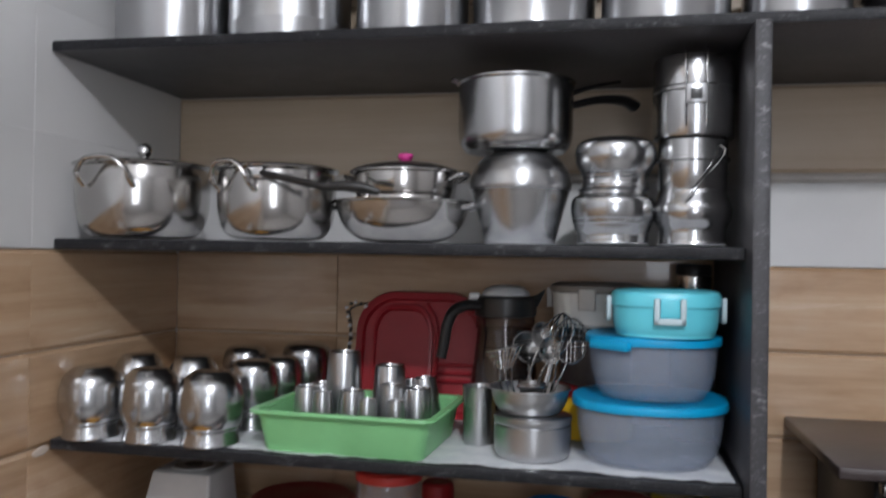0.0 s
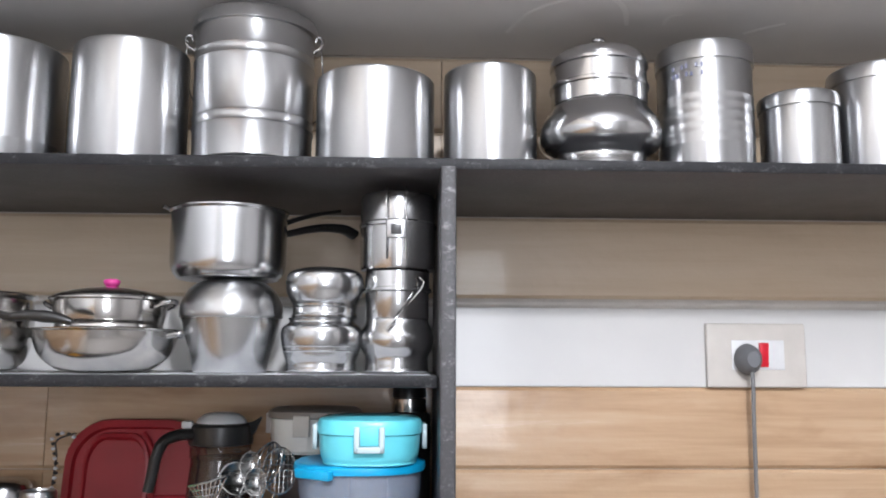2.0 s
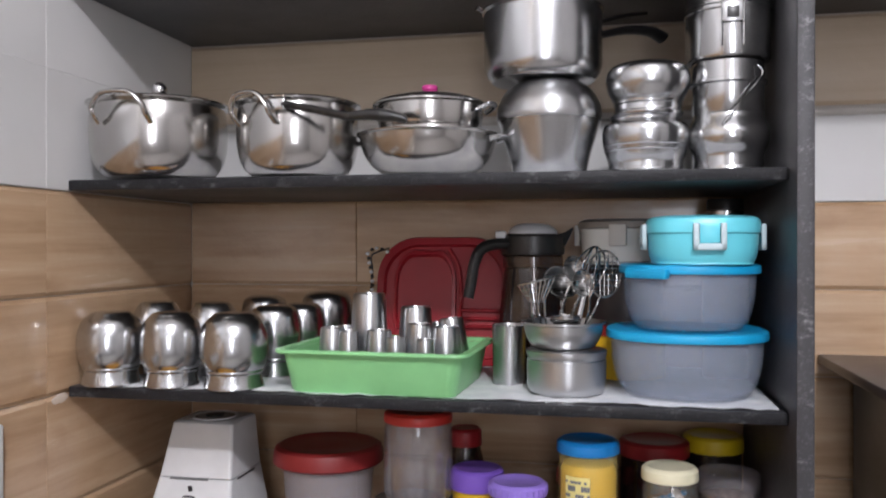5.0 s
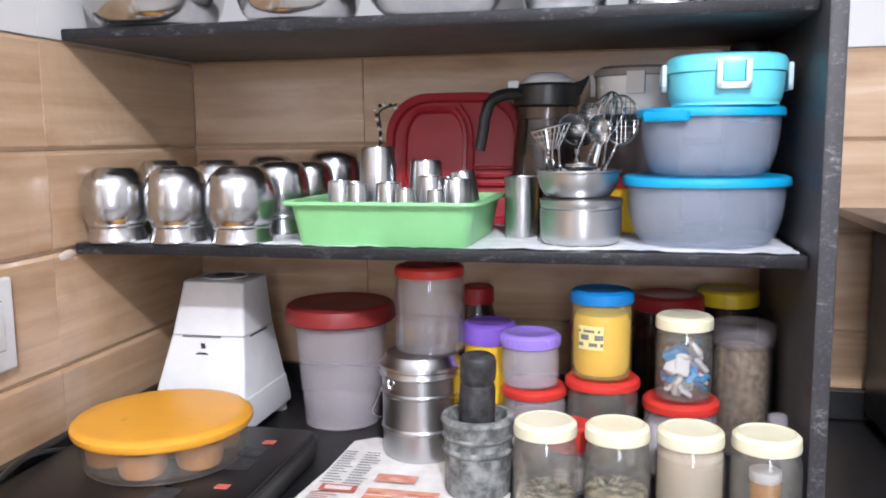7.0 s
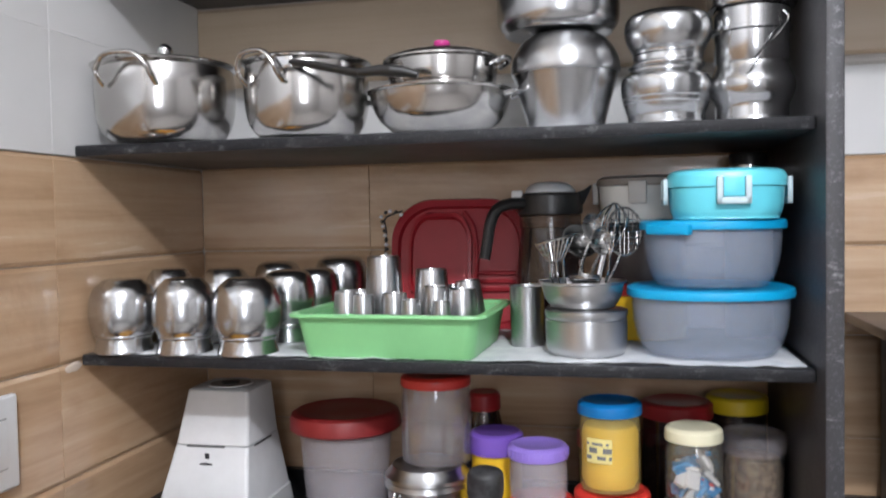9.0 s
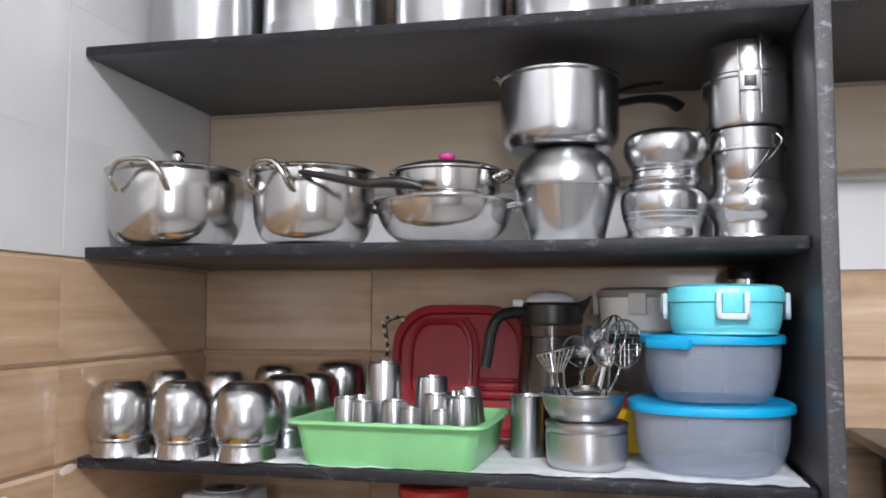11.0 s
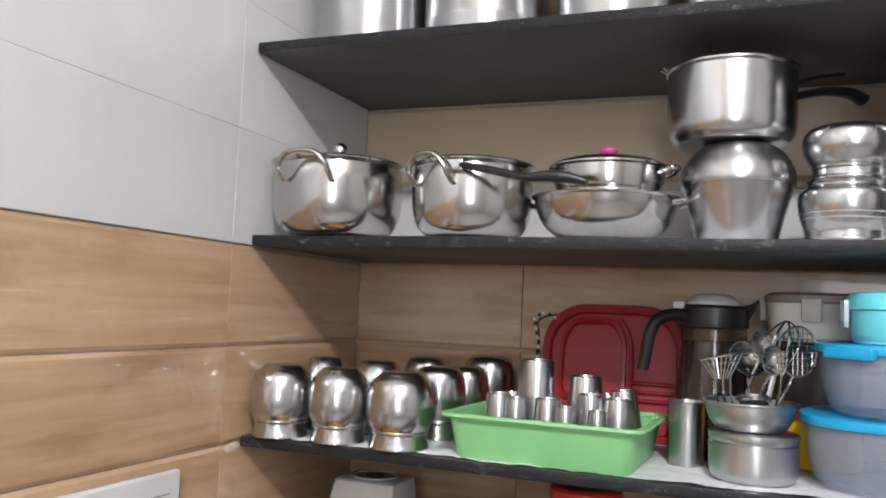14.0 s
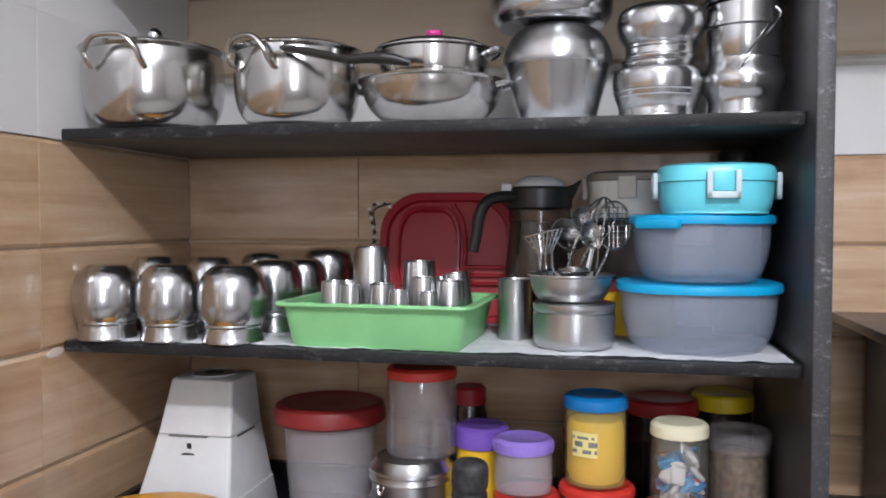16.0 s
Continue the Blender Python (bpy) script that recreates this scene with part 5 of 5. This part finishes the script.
for x, y, fill, level, label in ((-0.137, 0.978, SPICE, 0.22, "clear jar of dried leaves with a cream lid"), (-0.056, 0.978, SPICE, 0.34, "clear jar of dry bay leaves with a cream lid"), (0.024, 0.978, POWDER, 0.98, "clear jar full of beige flour with a cream lid"), (0.104, 0.978, TURMERIC, 0.0, "clear jar with a small spice bottle inside, cream lid")):
    j = jar(x, y, C, 0.0380, 0.1050, 0.0170, CREAM, CLEAR, label, fill if level else None, level, 0.005, over=0.0020, group="cream-lidded spice jars in the front row", ribs=0)
    if not level:
        part("inner_bottle", lathe([(0, 0.006), (0.015, 0.006), (0.016, 0.010), (0.016, 0.050), (0, 0.050)], 24), TURMERIC, j, "small pot of turmeric")
        part("inner_cap", lathe([(0.016, 0.0505), (0.017, 0.052), (0.017, 0.062), (0, 0.063)], 24), WHITE_PLASTIC, j)
    if level and fill is SPICE:
        for k in range(16):
            leaf = bmesh.new()
            pts = [leaf.verts.new(q) for q in ((-0.010, 0, 0), (-0.003, 0.003, 0.0012), (0.010, 0, 0.0006), (-0.003, -0.003, 0.0010))]
            leaf.faces.new(pts)
            bmesh.ops.solidify(leaf, geom=leaf.faces[:], thickness=0.0005)
            a, rr = rnd.uniform(0, 6.28), 0.022 * math.sqrt(rnd.random())
            moved(leaf, pose(rr * math.cos(a), rr * math.sin(a), 0.080 * level + 0.012 * rnd.random(), rnd.uniform(-50, 50), rnd.uniform(-50, 50), rnd.uniform(0, 360)))
            part("leaf", leaf, SPICE if k % 3 else POWDER, j, smooth=False)
vial = thing("glass_vial", 0.128, 1.055, C, "small clear glass bottle with a clear stopper", "bottle")
part("body", lathe(arc([(0, 0.001), (0.014, 0.001), (0.016, 0.006), (0.016, 0.060), (0.009, 0.076), (0.008, 0.086)], 4), 28), CLEAR, vial)
part("stopper", lathe([(0.0085, 0.0862), (0.0115, 0.087), (0.0115, 0.098), (0.009, 0.100), (0, 0.100)], 24), FROSTED_PALE, vial)

mortar = thing("stone_mortar", -0.221, 1.005, C, "weathered grey stone mortar with carved rings", "mortar")
part("bowl", lathe([(0, 0.001), (0.038, 0.001), (0.040, 0.006), (0.0405, 0.052), (0.0405, 0.060), (0.041, 0.070), (0.0415, 0.077), (0.043, 0.086), (0.045, 0.092), (0.043, 0.097), (0.036, 0.097), (0.032, 0.080), (0.022, 0.040), (0, 0.030)], 48), STONE, mortar)
for zz in (0.056, 0.073):
    part("carved_ring", lathe([(0.0395, zz - 0.005), (0.0432, zz - 0.001), (0.0432, zz + 0.001), (0.0400, zz + 0.005)], 48), STONE, mortar)
pestle = thing("stone_pestle", -0.224, 1.008, C + 0.0315, "dark stone pestle standing in the mortar", "pestle")
pestle.matrix_world = pose(-0.224, 1.008, C + 0.0315, 3, 2, 0)
part("shaft", lathe(arc([(0, 0.0), (0.014, 0.003), (0.021, 0.020), (0.0215, 0.095), (0.019, 0.105), (0.0215, 0.113), (0.0215, 0.132), (0.017, 0.140), (0.0, 0.142)], 4), 32), PESTLE_STONE, pestle)

news = bmesh.new()
pts = [(-0.437, 0.905), (-0.345, 0.890), (-0.250, 0.900), (-0.175, 0.905), (-0.180, 1.000), (-0.240, 1.080), (-0.300, 1.140), (-0.395, 1.152), (-0.420, 1.130), (-0.425, 1.030)]
ring_v = [news.verts.new((x, y, C + 0.0004 + 0.0012 * (k % 3))) for k, (x, y) in enumerate(pts)]
mid_v = news.verts.new((-0.32, 1.02, C + 0.0006))
for k in range(len(pts)):
    news.faces.new((ring_v[k], ring_v[(k + 1) % len(pts)], mid_v))
newspaper = tagged(part("newspaper", news, NEWSPRINT, None, "torn sheet of printed newspaper lying on the counter", smooth=False), "", "newspaper")
ZN = C + 0.0040
part("picture", box(-0.352, -0.262, 0.914, 0.978, ZN, ZN + 0.0003), SALMON_INK, newspaper, "faded salmon picture panel", smooth=False)
for k in range(9):
    y = 0.918 + 0.0066 * k
    for x0, x1 in ((-0.350, -0.350 + rnd.uniform(0.012, 0.040)), (-0.304 + rnd.uniform(0, 0.01), -0.304 + rnd.uniform(0.015, 0.038))):
        part("print_bar", box(x0, x1, y, y + rnd.uniform(0.0016, 0.0036), ZN + 0.0004, ZN + 0.0006), (NEWSPRINT, RED_INK, PEACH)[k % 3], newspaper, smooth=False)
part("print_block", box(-0.412, -0.366, 0.962, 0.980, ZN, ZN + 0.0003), RED_INK, newspaper, smooth=False)
part("print_block", box(-0.406, -0.372, 0.966, 0.976, ZN + 0.0004, ZN + 0.0006), NEWSPRINT, newspaper, smooth=False)
for k in range(26):
    column, row = k % 2, k // 2
    x0 = -0.418 + 0.030 * column
    part("print_bar", box(x0, x0 + rnd.uniform(0.016, 0.026), 0.985 + 0.0085 * row, 0.9868 + 0.0085 * row, ZN, ZN + 0.0003), CABLE_GREY, newspaper, smooth=False)
for k in range(8):
    part("print_bar", box(-0.418, -0.418 + rnd.uniform(0.020, 0.048), 0.915 + 0.0056 * k, 0.9168 + 0.0056 * k, ZN, ZN + 0.0003), RED_INK if k % 2 else CABLE_GREY, newspaper, smooth=False)
part("print_block", box(-0.352, -0.300, 1.000, 1.022, ZN, ZN + 0.0003), SALMON_INK, newspaper, smooth=False)

wire_stand = thing("wire_stand", -0.250, 0.880, C, "low black wire stand on the counter", "stand")
part("rail", tube([(-0.090, -0.03, 0.020), (-0.080, 0.012, 0.022), (-0.05, 0.018, 0.022), (0.02, 0.020, 0.022), (0.11, 0.022, 0.022)], 0.0035, 8), BLACK_PLASTIC, wire_stand)
for x in (-0.085, 0.105):
    part("leg", tube([(x, -0.02 if x < 0 else 0.022, 0.0), (x, -0.02 if x < 0 else 0.022, 0.021)], 0.0035, 8), BLACK_PLASTIC, wire_stand)

# ---- right of the upright ----
oven = thing("microwave_oven", 0.530, 1.130, C, "black microwave oven standing on the counter under a board", "microwave")
part("body", box(-0.228, 0.270, -0.066, 0.228, 0.012, 0.304, 0.008, 3), HOB_GLASS, oven)
part("door", box(-0.226, 0.130, -0.090, -0.067, 0.022, 0.288, 0.006, 2), HOB_GLASS, oven)
part("control_panel", box(0.133, 0.262, -0.088, -0.067, 0.022, 0.288, 0.004, 2), BLACK_PLASTIC, oven)
part("trim_bar", box(-0.226, 0.262, -0.088, -0.067, 0.2885, 0.302, 0.003, 2), DARK_STEEL, oven, "dull steel bar over the door")
for x in (-0.20, 0.23):
    for y in (-0.04, 0.19):
        part("foot", lathe([(0, 0), (0.014, 0), (0.012, 0.013), (0, 0.013)], 16, None, x, y), BLACK_PLASTIC, oven)
tagged(part("brown_board", box(0.257, 0.860, 1.045, BACK_Y - 0.003, C + 0.3045, C + 0.3190, 0.003, 2), OVEN_BROWN, None, "thin dark brown board lying on the microwave"), "", "board")
orange_box = thing("plastic_box", 0.412, 1.098, C + 0.3195, "small open orange plastic box on the brown board", "box")
part("tub", loft([round_rect(0.048, 0.048, 0.008, 0.0), round_rect(0.056, 0.056, 0.009, 0.026), round_rect(0.064, 0.064, 0.010, 0.027), round_rect(0.064, 0.064, 0.010, 0.031), round_rect(0.055, 0.055, 0.009, 0.031), round_rect(0.046, 0.046, 0.007, 0.002)]), ORANGE, orange_box)

# ---- sockets on the walls ----
socket = thing("wall_socket", 0.690, BACK_Y - 0.001, 1.4965, "grey switch plate with a red switch and grey plug", "socket")
part("plate", box(-0.084, 0.084, -0.010, 0, -0.053, 0.053, 0.003, 3), PLATE_GREY, socket)
part("insert", box(-0.043, 0.046, -0.0125, -0.0102, -0.024, 0.025, 0.001), WHITE_PLASTIC, socket)
part("rocker_switch", moved(box(-0.0075, 0.0075, -0.004, 0.003, -0.020, 0.020, 0.0015), pose(0.010, -0.0142, 0.001, 5, 0, 0)), RED_SWITCH, socket, "glossy red rocker switch")
plug = thing("power_plug", 0.669, BACK_Y - 0.0138, 1.490, "grey moulded plug with a cable hanging from it", "plug")
part("plug_body", moved(loft([[(0.021 * math.cos(a) * f, 0.026 * math.sin(a) * f, zz) for a in [2 * math.pi * k / 20 for k in range(20)]] for f, zz in ((0.75, 0.0), (0.95, 0.003), (1.0, 0.010), (0.85, 0.026), (0.5, 0.036))]), pose(0, 0, 0, 90, 0, 0)), PLUG_GREY, plug)
part("cable", tube([(0, -0.024, -0.012), (0.001, -0.026, -0.04), (0.002, -0.020, -0.10), (0.003, -0.016, -0.22), (0.004, -0.012, -0.266)], 0.0034, 10), CABLE_GREY, plug)

board_w = thing("switch_board", WALL_X + 0.001, 0.779, 1.107, "large white modular switch board on the tiled wall", "switch board")
part("plate", box(0, 0.010, -0.178, 0.118, -0.056, 0.056, 0.004, 3), WHITE_PLASTIC, board_w)
# Dark sheet behind the modules draws the shade in the gap round them.
part("inner_frame", box(0.0102, 0.0106, -0.150, 0.0975, -0.0300, 0.0300, 0.0002), CABLE_GREY, board_w, "dark sheet drawn as the shaded gap round the switches")
for y0, y1 in ((-0.149, -0.062), (-0.061, 0.0965)):
    part("switch_module", box(0.0107, 0.0122, y0, y1, -0.0288, 0.0288, 0.0007), WHITE_PLASTIC, board_w)
black_plug = thing("power_plug", WALL_X + 0.0134, 0.694, 1.112, "black moulded plug in the white switch board", "plug")
part("plug_body", moved(loft([[(0.020 * math.cos(a) * f, 0.025 * math.sin(a) * f, zz) for a in [2 * math.pi * k / 20 for k in range(20)]] for f, zz in ((0.75, 0.0), (0.95, 0.003), (1.0, 0.012), (0.85, 0.028), (0.5, 0.040))]), pose(0, 0, 0, 90, 0, 90)), BLACK_PLASTIC, black_plug)
part("cable", tube([(0.026, 0, -0.012), (0.028, 0, -0.05), (0.024, 0.004, -0.10), (0.020, 0.010, -0.1775)], 0.004, 8), BLACK_PLASTIC, black_plug)


# ---- wall tiles, one piece each ----
def tile_mesh(w, h, along, d=0.006, e=0.0006, ez=0.0024, sink=0.0018):
    """A glazed tile with a chamfered face; it looks to -y, or to +x where it runs along y."""
    bm = bmesh.new()
    back = [bm.verts.new(v) for v in ((0, d, 0), (w, d, 0), (w, d, h), (0, d, h))]
    side = [bm.verts.new(v) for v in ((0, sink, 0), (w, sink, 0), (w, sink, h), (0, sink, h))]
    face = [bm.verts.new(v) for v in ((e, 0, ez), (w - e, 0, ez), (w - e, 0, h - ez), (e, 0, h - ez))]
    for a, b in ((back, side), (side, face)):
        for k in range(4):
            bm.faces.new((a[k], a[(k + 1) % 4], b[(k + 1) % 4], b[k]))
    bm.faces.new(face)
    if along == "y":
        bmesh.ops.transform(bm, matrix=Matrix.Rotation(radians(90), 4, "Z"), verts=bm.verts)
    bmesh.ops.recalc_face_normals(bm, faces=bm.faces)
    me = bpy.data.meshes.new("tile")
    bm.to_mesh(me)
    bm.free()
    return me


JOINT = 0.0014
meshes = {}


def lay(owner, along, start, stop, cuts, z0, z1, mat):
    edges = [start, *[c for c in cuts if start < c < stop], stop]
    for a, b in zip(edges, edges[1:]):
        key = (round(b - a, 4), round(z1 - z0, 4), along, mat.name)
        if key not in meshes:
            meshes[key] = tile_mesh(b - a - 0.0003, z1 - z0 - (0.0002 if mat is WHITE_TILE else JOINT), along, ez=0.0008 if mat is WHITE_TILE else 0.0055, sink=0.0004 if mat is WHITE_TILE else 0.0035)
            meshes[key].materials.append(mat)
        ob = new("tile", meshes[key])
        ob.parent = owner
        if along == "x":
            ob.location = (a, BACK_Y, z0)
        else:
            ob.location = (WALL_X, a, z0)


WEST_CUTS = [0.988 - 0.6 * k for k in range(5)][::-1]
NORTH_CUTS = [-0.472, 0.163, 1.363]
WOOD_ROWS = [0.742, 0.880, 1.024, 1.178, 1.311, 1.4525]
for z0, z1 in zip(WOOD_ROWS, WOOD_ROWS[1:]):
    lay(wall_west, "y", ROOM_Y, BACK_Y, WEST_CUTS, z0, z1, WOOD_LEFT)
    lay(wall_north, "x", WALL_X, 0.163, NORTH_CUTS, z0, 1.4555 if z1 > 1.44 else z1, WOOD_BACK)
    lay(wall_north, "x", 0.163, ROOM_X, NORTH_CUTS, z0, 1.444 if z1 > 1.44 else z1, WOOD_BACK)
WHITE_ROWS = [1.4525, 1.612, 1.792, 1.972]
for z0, z1 in zip(WHITE_ROWS, WHITE_ROWS[1:]):
    lay(wall_west, "y", ROOM_Y, BACK_Y, WEST_CUTS, z0, z1, WHITE_TILE)
lay(wall_west, "y", ROOM_Y, BACK_Y, WEST_CUTS, 1.972, 2.152, WHITE_TILE)
lay(wall_north, "x", WALL_X, 0.163, [], 1.4555, 1.574, WHITE_TILE)
lay(wall_north, "x", 0.163, ROOM_X, [1.363], 1.444, 1.574, WHITE_TILE)
lay(wall_north, "x", WALL_X, ROOM_X, [0.163, 1.363], 1.574, 1.590, PLATE_GREY)
for z0, z1 in ((1.590, 1.727), (1.742, 1.875), (1.875, 2.007)):
    lay(wall_north, "x", WALL_X, ROOM_X, [0.163, 1.363], z0, z1, BEIGE_TILE)
